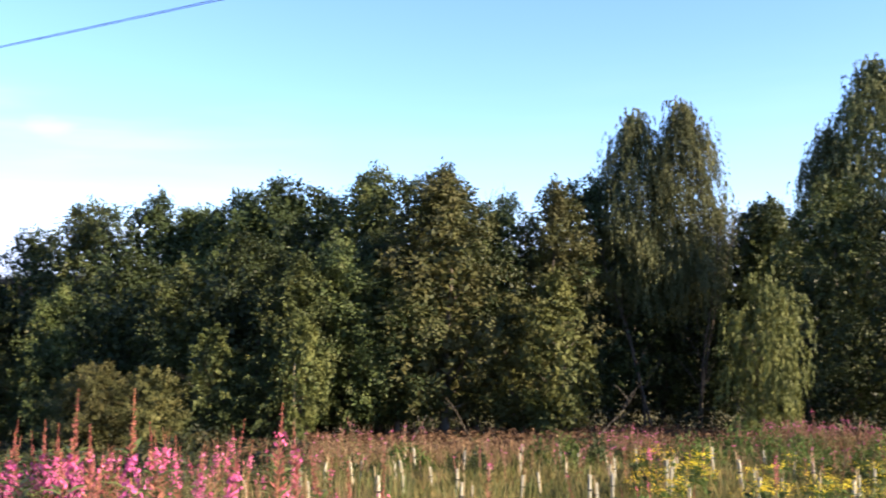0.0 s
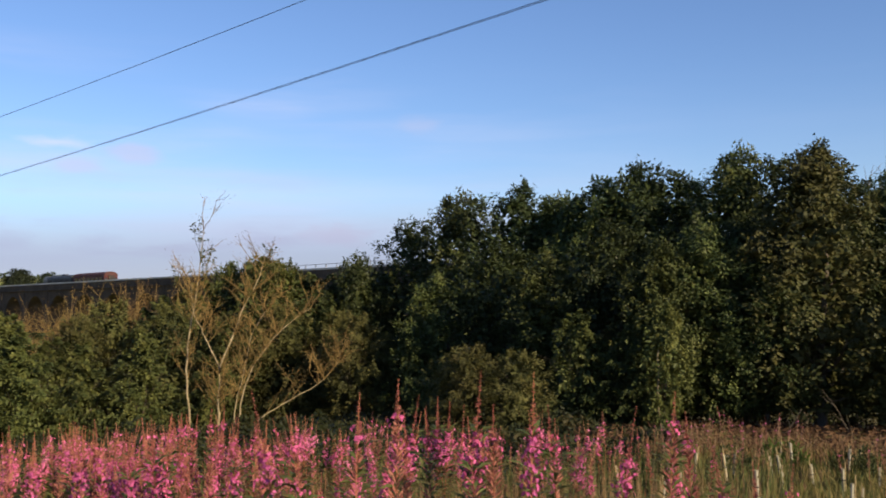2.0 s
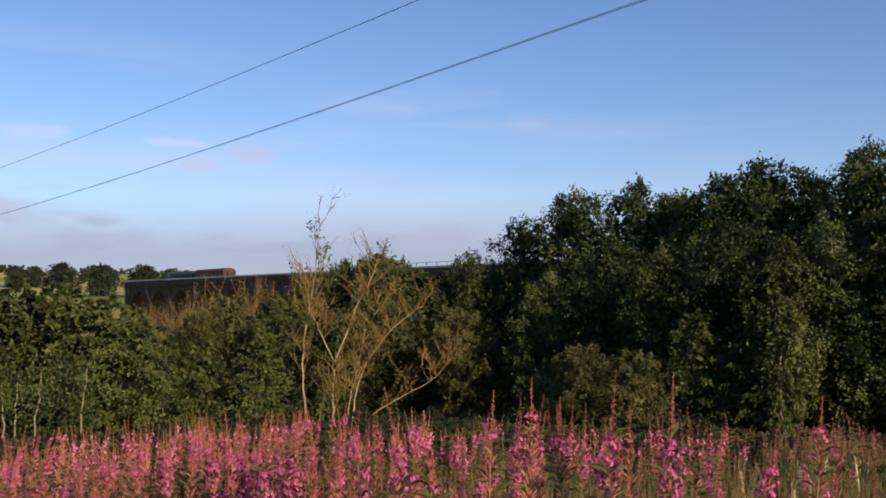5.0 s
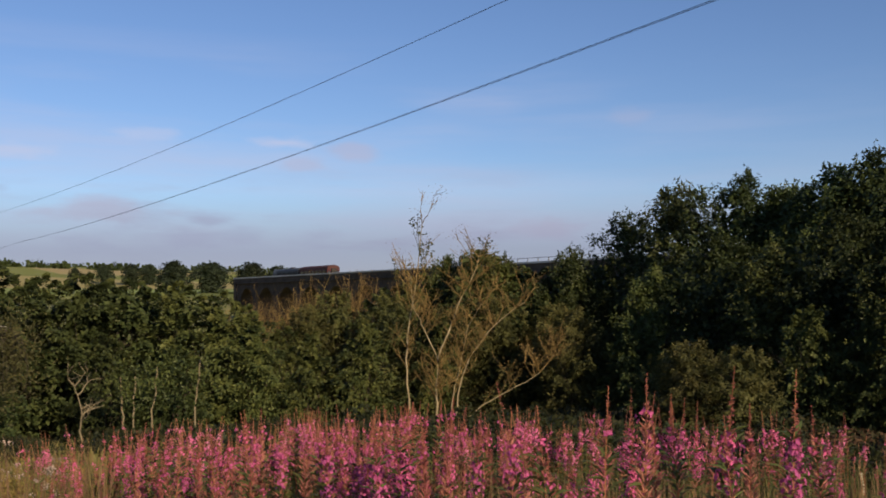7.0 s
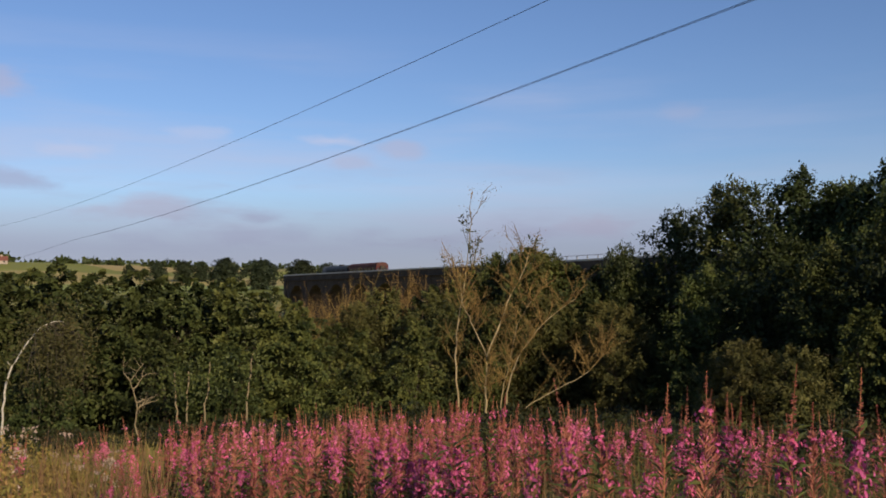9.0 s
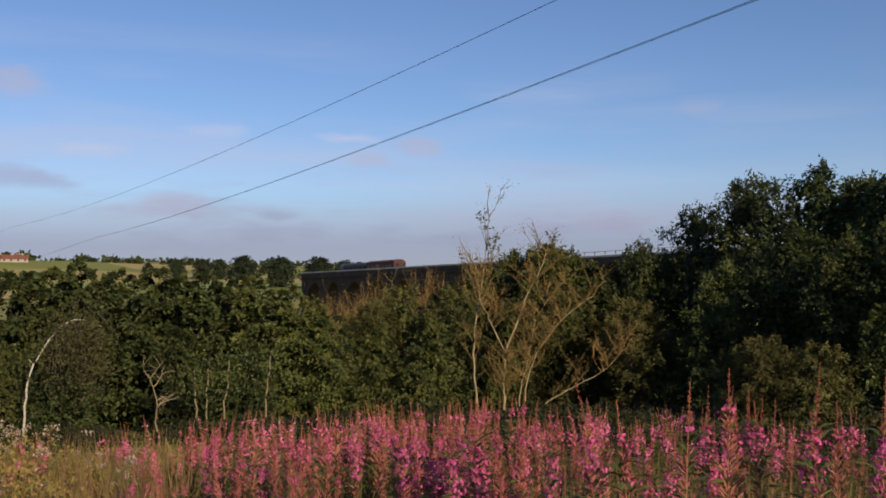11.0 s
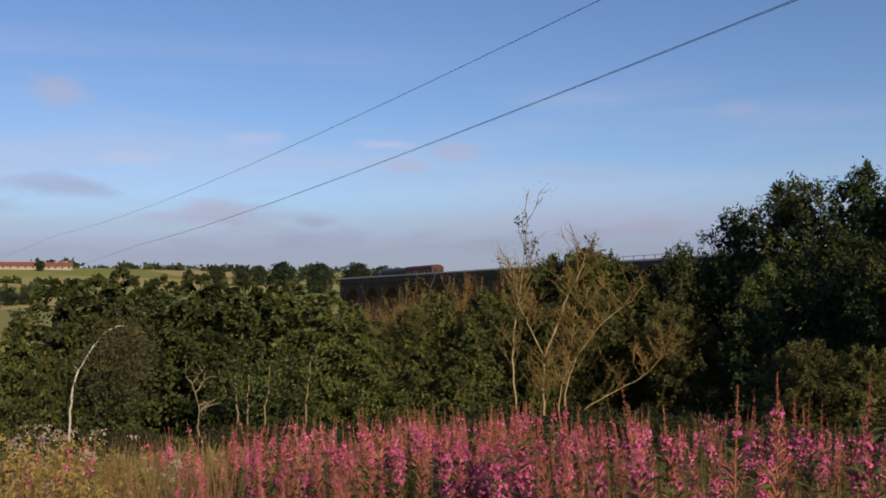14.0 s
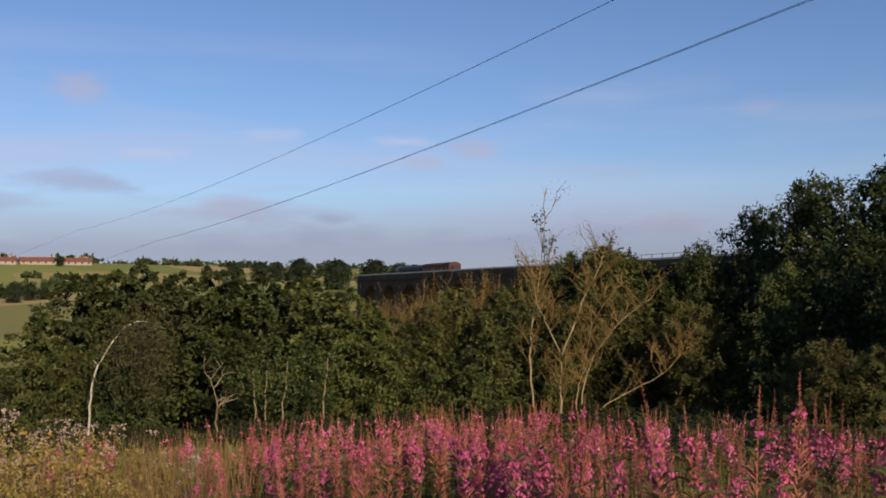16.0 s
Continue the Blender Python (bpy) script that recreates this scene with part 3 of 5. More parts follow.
ROUND = ((0, 0.12, 0.35, 0.6, 0.8, 0.93, 1.0), (0.62, 0.88, 1.0, 0.97, 0.78, 0.48, 0.12))
TALL = ((0, 0.1, 0.3, 0.55, 0.8, 0.93, 1.0), (0.55, 0.85, 1.0, 0.92, 0.68, 0.42, 0.1))
WEEP = ((0, 0.25, 0.5, 0.8, 1.0), (0.6, 0.8, 1.0, 0.9, 0.35))
BIRCH = ((0, 0.12, 0.35, 0.6, 0.8, 0.93, 1.0), (0.6, 0.9, 1.0, 0.9, 0.62, 0.36, 0.08))
BUSH = ((0, 0.2, 0.45, 0.65, 0.85, 1.0), (0.72, 1.0, 0.93, 0.72, 0.42, 0.06))


def make_tree(name, label, group, H, W, leafmat, barkmat, prof=ROUND, z0=0.3, clumps=90, leaves=9000, leaf=0.17, clump_r=0.55,
              droop=0.0, stems=1, seed=1, inner=900, narrow=0.55, r0=None, category="tree", flat=0.75, layers=0, strands=0):
    r = np.random.default_rng(seed)
    e = tagged(new(name), label, category, group)
    part("trunk", trunk_geo(H * 0.84, r0 or 0.016 * H + 0.03, 8, W * 0.8, stems, r), barkmat, e, smooth=True)
    if strands:
        crown = strand_geo(H, W, z0, prof, strands, leaf, r, clump_r, inner, narrow)
    elif layers:
        crown = bough_geo(H, W, z0, prof, layers, leaves, leaf, r, inner, narrow, flat, droop)
    else:
        crown = crown_geo(H, W, z0, prof, clumps, leaves, leaf, clump_r, droop, r, inner, narrow, (0, 0), flat)
    e["top"] = float(np.percentile(np.concatenate(crown.v)[:, 2], 99.6))
    part("crown", crown, leafmat, e)
    return e


used = {}


def place(ob, m, first):
    """Stands a thing, or a copy of it, at a pose with its own size."""
    ob = ob if first else copy_thing(ob, Matrix.Identity(4))
    ob.matrix_basis = m
    return ob


def plant(key, az, d, H, wide=1.0, turn=None):
    """A tree of one of the kinds below, with its top H above the eye's level."""
    ob = KINDS[key][0]
    h0 = ob["top"]
    z = on(az, d)[2]
    s = (H + EYE - z) / h0
    if key in used:
        ob = copy_thing(ob, Matrix.Identity(4))
    used[key] = True
    x, y, z = on(az, d)
    a = rng.random() * 360 if turn is None else turn
    ob.matrix_basis = pose(x, y, z - 0.05, rng.normal(0, 2.5), rng.normal(0, 2.5), a) @ Matrix.Diagonal((s * wide, s * wide, s, 1))
    return ob


OAK = "dense green broadleaf tree at the edge of the wood"
KINDS = {
    "oak": (make_tree("broadleaf_tree", OAK, "trees of the wood", 8, 2.6, M_OAK, M_BARK, z0=0.7, clumps=380, leaves=9600, leaf=0.14, clump_r=0.33, seed=1), 8),
    "oak_b": (make_tree("broadleaf_tree", OAK, "trees of the wood", 8, 2.4, M_OAK, M_BARK, TALL, z0=0.7, clumps=380, leaves=9600, leaf=0.14, clump_r=0.32, seed=2), 8),
    "oak_c": (make_tree("broadleaf_tree", "dark green alder with small crowded leaves", "trees of the wood", 8, 2.7, M_DARK, M_BARK, z0=0.8, clumps=380, leaves=9600, clump_r=0.33, leaf=0.135, seed=3), 8),
    "copper": (make_tree("broadleaf_tree", "bronze-green tree with a thin leafy crown", "trees of the wood", 8, 2.0, M_COPPER, M_BARK, TALL, z0=0.6, clumps=380, leaves=9200, clump_r=0.27, leaf=0.13, seed=4, inner=600), 8),
    "sapling": (make_tree("sapling", "bright yellow-green sapling in front of the wood", "saplings", 5, 1.2, M_LIGHT, M_BARK, TALL, clumps=150, leaves=4200, clump_r=0.25, leaf=0.17, seed=5, inner=120), 5),
    "birch": (make_tree("birch_tree", "tall birch with drooping twigs and thin stems", "birches", 11, 1.9, M_BIRCH, M_BARK, BIRCH, 4.6, leaf=0.095, clump_r=1.15, stems=2, seed=6, inner=500, narrow=0.4, r0=0.07, strands=2000), 11),
    "willow": (make_tree("weeping_bush", "weeping yellow-green willow bush with hanging shoots", "bushes", 4, 1.5, M_WILLOW, M_BARK, WEEP, 0.5, leaf=0.13, clump_r=1.05, stems=3, seed=7, inner=420, narrow=0.28, r0=0.05, category="bush", strands=420), 4),
    "bush": (make_tree("bush", "olive green layered bush on the valley side", "bushes", 5, 2.6, M_VALLEY, M_BARK, BUSH, 0.15, leaves=7600, leaf=0.168, droop=0.45, stems=3, seed=8, inner=1000, narrow=0.55, r0=0.05, category="bush", flat=0.04, layers=52), 5),
    "bush_b": (make_tree("bush", "dark green layered bush on the valley side", "bushes", 5, 2.6, M_LAYER, M_BARK, BUSH, 0.15, leaves=7600, leaf=0.178, droop=0.38, stems=3, seed=9, inner=1000, narrow=0.55, r0=0.05, category="bush", flat=0.035, layers=46), 5),
    "bush_c": (make_tree("bush", "yellow-olive broom bush with fine feathery shoots", "bushes", 3, 1.5, M_BROOM, M_BARK, BUSH, 0.05, leaves=9000, leaf=0.12, droop=0.15, stems=4, seed=10, inner=800, narrow=0.3, r0=0.03, category="bush", flat=0.10, layers=60), 3),
}

# the wood: top of each tree above the eye, bearing and distance
for key, az, d, H, wide in [
    ("oak", 24.6, 47, 1.2, 0.95), ("oak_c", 22.3, 46, 3.6, 0.95), ("oak", 19.6, 43, 4.5, 0.95), ("oak_c", 16.6, 40, 4.6, 0.95), ("oak", 13.6, 40, 4.0, 1.05), ("oak_c", 12.1, 39, 4.3, 0.9), ("oak", 15.1, 41, 4.1, 0.9),
    ("oak", 10.6, 37, 4.5, 1.0), ("oak_c", 7.4, 36, 4.8, 1.0), ("oak", 4.0, 35, 4.9, 0.95), ("oak_c", 1.0, 34, 4.8, 0.95), ("oak_b", -1.0, 36, 4.2, 0.9), ("oak_c", 5.8, 41, 4.6, 0.95), ("oak_c", 9.0, 43, 4.6, 0.95),
]:
    plant(key, az, d, H, wide)
for key, az, d, H, wide in [
    ("oak", 21.4, 37, 0.9, 1.0), ("oak_c", 17.8, 36, 2.0, 1.05), ("oak", 14.4, 33.5, 1.5, 1.05), ("oak_c", 11.4, 32, 2.4, 1.0), ("oak_b", 8.6, 30, 1.6, 0.95),
    ("oak", 5.8, 31, 2.1, 1.0), ("copper", 0.2, 30.5, 4.2, 1.15), ("oak_c", 2.9, 30.5, 1.2, 1.0), ("bush_c", 19.4, 28.5, -1.35, 1.0), ("oak_c", 4.0, 32, 2.6, 0.8),
    ("bush", 13.2, 29.4, -0.4, 0.7), ("bush_b", 10.2, 28.8, -0.8, 0.75),
]:
    plant(key, az, d, H, wide)
for key, az, d, H, wide in [
    ("copper", -6.2, 35, 4.3, 0.85), ("oak_c", -3.4, 36, 4.0, 0.9), ("oak_c", -8.2, 38, 4.9, 0.9), ("birch", -11.6, 36, 7.0, 0.8), ("birch", -14.6, 36.5, 7.2, 0.76),
    ("oak_c", -12.5, 40, 3.2, 0.9), ("oak_c", -17.4, 40, 3.8, 1.1), ("oak", -19.0, 38, 3.6, 0.8), ("oak", -22.4, 34, 4.0, 0.8), ("birch", -24.9, 40, 8.9, 0.85),
]:
    plant(key, az, d, H, wide)
for key, az, d, H, wide in [
    ("birch", -22.4, 41, 6.6, 0.75), ("sapling", -6.8, 28.5, 0.9, 0.85), ("willow", -17.9, 28.5, 0.7, 0.72), ("oak_c", -26.0, 34, 3.6, 1.0), ("sapling", -4.0, 30, 0.2, 1.0),
    ("oak_c", -20.5, 33, 1.2, 0.8), ("sapling", 8.7, 28, -0.2, 0.7), ("oak_c", -9.5, 42, 3.2, 1.0), ("oak_c", -24.0, 48, 2.2, 1.2), ("oak_c", -18.4, 49, 2.0, 1.2), ("oak_c", -13.2, 49, 2.0, 1.2), ("oak_c", -7.0, 49, 2.2, 1.2), ("oak_c", -1.6, 48, 2.4, 1.2), ("oak_b", -28.0, 31, 1.4, 1.0), ("oak_c", -15.0, 44, 2.8, 1.1),
]:
    plant(key, az, d, H, wide)
# the valley side: bushes and low trees
for key, az, d, H, wide in [
    ("bush", 63.6, 40, -0.7, 0.8), ("bush_b", 60.7, 41, 0.8, 0.8), ("bush_b", 57.9, 40, 1.15, 0.85), ("bush_b", 54.7, 41, 0.95, 0.85), ("bush_b", 51.4, 41, 0.65, 0.85),
    ("bush", 48.6, 40, 0.55, 0.85), ("bush", 46.6, 39, 0.15, 0.85), ("bush", 59.2, 42, 0.95, 0.8), ("bush", 56.2, 43, 0.95, 0.8), ("bush", 53.0, 43, 0.7, 0.8), ("bush_b", 50.0, 43, 0.4, 0.8), ("bush", 62.0, 35, -1.6, 0.7), ("bush_b", 58.8, 35, -1.4, 0.75), ("bush_b", 52.6, 36, -1.3, 0.8),
]:
    plant(key, az, d, H, wide)
for key, az, d, H, wide in [
    ("bush_b", 49.2, 35, -1.7, 0.8), ("bush", 41.6, 38, -1.4, 0.8), ("bush", 44.4, 38, -1.0, 0.75), ("bush", 38.6, 38, -1.0, 0.85), ("bush", 35.4, 46, 1.0, 0.7),
    ("bush", 31.0, 44, 1.9, 0.6), ("bush", 32.8, 43, 1.2, 0.6), ("bush_b", 28.8, 43, 0.5, 0.7), ("bush", 26.4, 44, 1.6, 0.6), ("bush_b", 37.6, 48, 0.3, 0.7),
]:
    plant(key, az, d, H, wide)
for key, az, d, H, wide in [
    ("bush_c", 30.2, 42, -0.2, 0.85), ("bush_c", 27.2, 41, -0.5, 0.9), ("bush_c", 26.0, 38, -0.6, 0.8), ("bush", 34.5, 41, -0.8, 0.75), ("bush", 67.0, 42, -0.6, 0.9),
    ("bush_b", 22.6, 36, -1.2, 0.7), ("bush_c", 33.4, 42, -0.6, 0.85), ("bush_c", 36.6, 43, 0.0, 0.85), ("bush_c", 17.0, 28, -1.5, 1.0), ("bush_c", 41.6, 48, -0.6, 0.8), ("bush_c", 39.6, 50, 0.1, 0.8), ("bush_c", 20.6, 29.5, -1.5, 1.0), ("bush_b", 66.0, 36, -2.0, 0.7), ("bush", 45.4, 46, -0.3, 0.9), ("bush", 31.4, 46, 1.9, 0.85), ("bush", 29.4, 46, 1.1, 0.9), ("bush_b", 27.6, 45, 1.2, 0.85), ("oak_c", 26.2, 44, 2.0, 0.75), ("oak", 32.2, 47, 2.0, 0.8), ("oak_b", 33.9, 47.5, 1.8, 0.75), ("oak", 30.4, 47, 1.8, 0.75), ("bush_b", 35.0, 47, 0.2, 0.8), ("bush", 43.2, 44, -1.4, 0.8),
]:
    plant(key, az, d, H, wide)

# ---------------------------------------------------------------- viaduct and train
VA, VB = Vector((-181.0, 182.1, 0)), Vector((-68.7, 127.7, 0))
V_WAY = (VB - VA).normalized()
V_TURN = math.degrees(math.atan2(V_WAY.y, V_WAY.x))
V_TOP = EYE + 4.35
BAYS, BAY = 15, 13.5


def bay_geo():
    """One arch of the viaduct: spandrels, soffit and cornice, length along x, its face at y = -2.4."""
    g = Geo()
    top, spring, rad = -1.3, -8.2, 5.6
    a = np.linspace(math.pi, 0, 17)
    x = np.concatenate([[-BAY / 2], rad * np.cos(a), [BAY / 2]])
    z = np.concatenate([[spring], spring + rad * np.sin(a), [spring]])
    n = len(x)
    for y in (-2.4, 2.4):
        v = np.concatenate([np.stack([x, np.full(n, y), z], -1), np.stack([x, np.full(n, y), np.full(n, top)], -1)])
        f = [(i, i + 1, n + i + 1, n + i) for i in range(n - 1)]
        g.add(v, f if y < 0 else [q[::-1] for q in f])
    v = np.concatenate([np.stack([x, np.full(n, -2.4), z], -1), np.stack([x, np.full(n, 2.4), z], -1)])
    g.add(v, [(i, n + i, n + i + 1, i + 1) for i in range(n - 1)])
    # arch ring, proud of the face
    for r0, r1 in ((rad, rad + 0.7),):
        p, q = np.stack([r0 * np.cos(a), np.full(17, -2.46), spring + r0 * np.sin(a)], -1), np.stack([r1 * np.cos(a), np.full(17, -2.46), spring + r1 * np.sin(a)], -1)
        g.add(np.concatenate([p, q]), [(i, i + 1, 18 + i, 17 + i) for i in range(16)])
        q2 = q + np.array([0, 0.1, 0])
        g.add(np.concatenate([q, q2]), [(i, i + 1, 18 + i, 17 + i) for i in range(16)])
    return g


def build_viaduct():
    e = tagged(new("viaduct"), "long dark stone railway viaduct across the valley", "viaduct", kind="structure")
    e.matrix_basis = pose(VA.x, VA.y, V_TOP, 0, 0, V_TURN)
    L = BAYS * BAY
    bay = bay_geo().mesh("arch", M_STONE)
    pier = Geo().add(*box((-1.15, -2.5, -24), (1.15, 2.5, -8.2)))
    pier.add(*box((-1.35, -2.7, -8.5), (1.35, 2.7, -8.1)))
    pil = Geo().add(*box((-0.6, -2.5, -8.1), (0.6, -2.4, -0.13)))
    pier_me, pil_me = pier.mesh("pier", M_STONE), pil.mesh("pilaster", M_STONE)
    for i in range(BAYS):
        part("arch", bay, None, e).location = (BAY * (i + 0.5), 0, 0)
    for i in range(BAYS + 1):
        part("pier", pier_me, None, e).location = (BAY * i, 0, 0)
        part("pilaster", pil_me, None, e).location = (BAY * i, 0, 0)
    part("abutment", Geo().add(*box((-3, -2.6, -16), (-1.2, 2.6, -1.3))), M_STONE, e)
    for y0, y1 in ((-2.6, -2.2), (2.2, 2.6)):
        part("parapet", Geo().add(*box((-3, y0, -1.3), (L + 60, y1, -0.12))), M_STONE, e)
        part("coping", bevel_box((-3, y0 - 0.08, -0.12), (L + 60, y1 + 0.08, 0.16), 0.03), M_COPING, e, "weathered coping stones")
    part("cornice", bevel_box((-3, -2.85, -1.45), (L + 60, -2.42, -1.2), 0.04), M_STONE, e)
    part("deck", Geo().add(*box((-3, -2.2, -2.4), (L + 60, 2.2, -1.95))), M_DIRT, e, "ballasted track bed")
    for z in (0.7,):
        part("handrail", Geo().add(*tube([(90 + i * 5, -2.4, z) for i in range(34)], [0.04] * 34, 6)), M_RAIL, e, "thin grey metal handrail")
    post = Geo().add(*box((-0.05, -2.45, 0.05), (0.05, -2.35, 0.71))).mesh("post", M_RAIL)
    for i in range(66):
        part("post", post, None, e).location = (90 + i * 2.5, 0, 0)


build_viaduct()


def shell(profile, x0, x1, ends=True):
    """A body swept along x from a closed outline in y and z."""
    p = np.array(profile)
    n = len(p)
    v = np.concatenate([np.column_stack([np.full(n, x0), p]), np.column_stack([np.full(n, x1), p])])
    g = Geo().add(v, [(i, (i + 1) % n, n + (i + 1) % n, n + i) for i in range(n)])
    if ends:
        for x in (x0, x1):
            c = np.concatenate([np.column_stack([np.full(n, x), p]), [[x, *p.mean(0)]]])
            g.add(c, [(i, (i + 1) % n, n) for i in range(n)])
    return g


def bogie(x, e):
    b = part("bogie", Geo().add(*box((x - 1.6, -1.1, 0.4), (x + 1.6, 1.1, 0.75))), M_BLACK, e)
    for dx in (-1.2, 1.2):
        for y in (-0.8, 0.7):
            w = Geo()
            t = np.linspace(0, 2 * math.pi, 17)[:-1]
            ring = np.stack([x + dx + 0.45 * np.cos(t), np.full(16, y), 0.46 + 0.45 * np.sin(t)], -1)
            w.add(np.concatenate([ring, ring + [0, 0.12, 0]]), [(i, (i + 1) % 16, 16 + (i + 1) % 16, 16 + i) for i in range(16)])
            for y2 in (0, 0.12):
                w.add(np.concatenate([ring + [0, y2, 0], [[x + dx, y + y2, 0.46]]]), [(i, (i + 1) % 16, 16) for i in range(16)])
            part("wheel", w, M_BLACK, b)


def rounded_roof(half, low, high):
    t = np.linspace(0, math.pi, 9)
    return [(-half * math.cos(a), low + (high - low) * math.sin(a) ** 0.8) for a in t]


def build_coach(along, name="railway_coach"):
    e = tagged(new(name), "maroon railway coach with dark roof on the viaduct", "train", "train")
    q = VA + V_WAY * along
    e.matrix_basis = pose(q.x, q.y, V_TOP - 1.95, 0, 0, V_TURN)
    part("body", shell([(-1.4, 0.9), (-1.42, 3.0), (1.42, 3.0), (1.4, 0.9)], -7.6, 7.6), M_MAROON, e)
    part("roof", shell(rounded_roof(1.44, 3.0, 3.9), -7.65, 7.65), M_ROOFGREY, e, "dark weathered roof")
    pane = Geo().add(*box((-0.6, -1.45, 1.95), (0.6, -1.41, 2.75))).mesh("window", M_GLASS)
    for i in range(7):
        part("window", pane, None, e).location = (-6.0 + 2.0 * i, 0, 0)
    part("gangway", Geo().add(*box((7.6, -0.6, 0.9), (7.95, 0.6, 3.1))), M_BLACK, e)
    for y in (-1.0, 1.0):
        part("end_window", Geo().add(*box((7.6, y - 0.25, 2.0), (7.64, y + 0.25, 2.7))), M_GLASS, e)
    bogie(-5.2, e)
    bogie(5.2, e)
    return e


def build_loco(along):
    e = tagged(new("diesel_locomotive"), "dark grey diesel locomotive with grey cab on the viaduct", "train", "train")
    q = VA + V_WAY * along
    e.matrix_basis = pose(q.x, q.y, V_TOP - 1.95, 0, 0, V_TURN)
    part("body", shell([(-1.3, 0.95), (-1.32, 2.9), (1.32, 2.9), (1.3, 0.95)], -6.2, 7.6), M_LOCO, e)
    part("roof", shell(rounded_roof(1.33, 2.9, 3.75), -6.2, 7.6), M_LOCO, e)
    part("cab", shell([(-1.34, 0.95), (-1.36, 2.95), (-0.9, 3.7), (0.9, 3.7), (1.36, 2.95), (1.34, 0.95)], -7.8, -5.6), M_CREAM, e, "grey cab")
    part("nose", bevel_box((-8.9, -1.2, 0.95), (-7.8, 1.2, 2.3), 0.15), M_LOCO, e)
    for x in (-3.6, -0.6, 2.4, 5.2):
        part("grille", Geo().add(*box((x - 0.9, -1.36, 1.7), (x + 0.9, -1.32, 2.7))), M_BLACK, e)
    part("exhaust", Geo().add(*box((0.5, -0.4, 3.7), (2.0, 0.4, 3.95))), M_BLACK, e)
    bogie(-5.3, e)
    bogie(5.3, e)


build_loco(30)
build_coach(46.5)

# ---------------------------------------------------------------- overhead wires


def wire(p1, p2, zs, gap, rad, label):
    """A hanging wire above the line p1-p2: zs gives its height as a parabola along it."""
    e = tagged(new("overhead_wire"), label, "wire", "overhead wires")
    a, b = np.array(p1), np.array(p2)
    t = np.concatenate([np.linspace(-0.6, 1.0, 70), np.linspace(1.1, 2.4, 20)])
    xy = a + (b - a) * t[:, None]
    z = zs[0] + zs[1] * t + zs[2] * t * t
    z = np.where(t > 1, sum(zs), z)
    for k in range(2 if gap else 1):
        part("strand", Geo().add(*tube(np.column_stack([xy, z + k * gap]), [rad] * 90, 5)), M_WIRE, e)


wire((-24.7, 37.2), (-140.2, 91.2), (10.5, -2.33, 2.2), 0.05, 0.012, "twin dark overhead cable crossing the valley")
wire((-28.4, 31.2), (-122.0, 67.2), (10.25, -2.95, 3.0), 0, 0.012, "thin dark overhead wire crossing the valley")

# ---------------------------------------------------------------- single trees
M_POLE = rough_surface("grey_bark", [(0.09, 0.074, 0.046), (0.17, 0.138, 0.086), (0.25, 0.205, 0.13)], 5, 0.85, 0.4, (1, 1, 0.4))


def sprigs(points, n, spread, leaf, width, r):
    """Leaves scattered round points."""
    p = np.repeat(np.asarray(points, float), n, 0)
    p = p + r.normal(0, spread, p.shape)
    return blades(p, r.normal(0, 1, p.shape) + [0, 0, 0.3], r.normal(0, 1, p.shape), leaf * (0.6 + 0.8 * r.random(len(p))), width)


def through_points(pts, steps, wobble, r):
    """A smooth wandering path through a few turning points."""
    pts = np.asarray(pts, float)
    t = np.linspace(0, len(pts) - 1, steps)
    q = np.stack([np.interp(t, np.arange(len(pts)), pts[:, k]) for k in range(3)], -1)
    for _ in range(2):
        q[1:-1] = (q[:-2] + 2 * q[1:-1] + q[2:]) / 4
    q[1:-1] += r.normal(0, wobble, q[1:-1].shape)
    return q


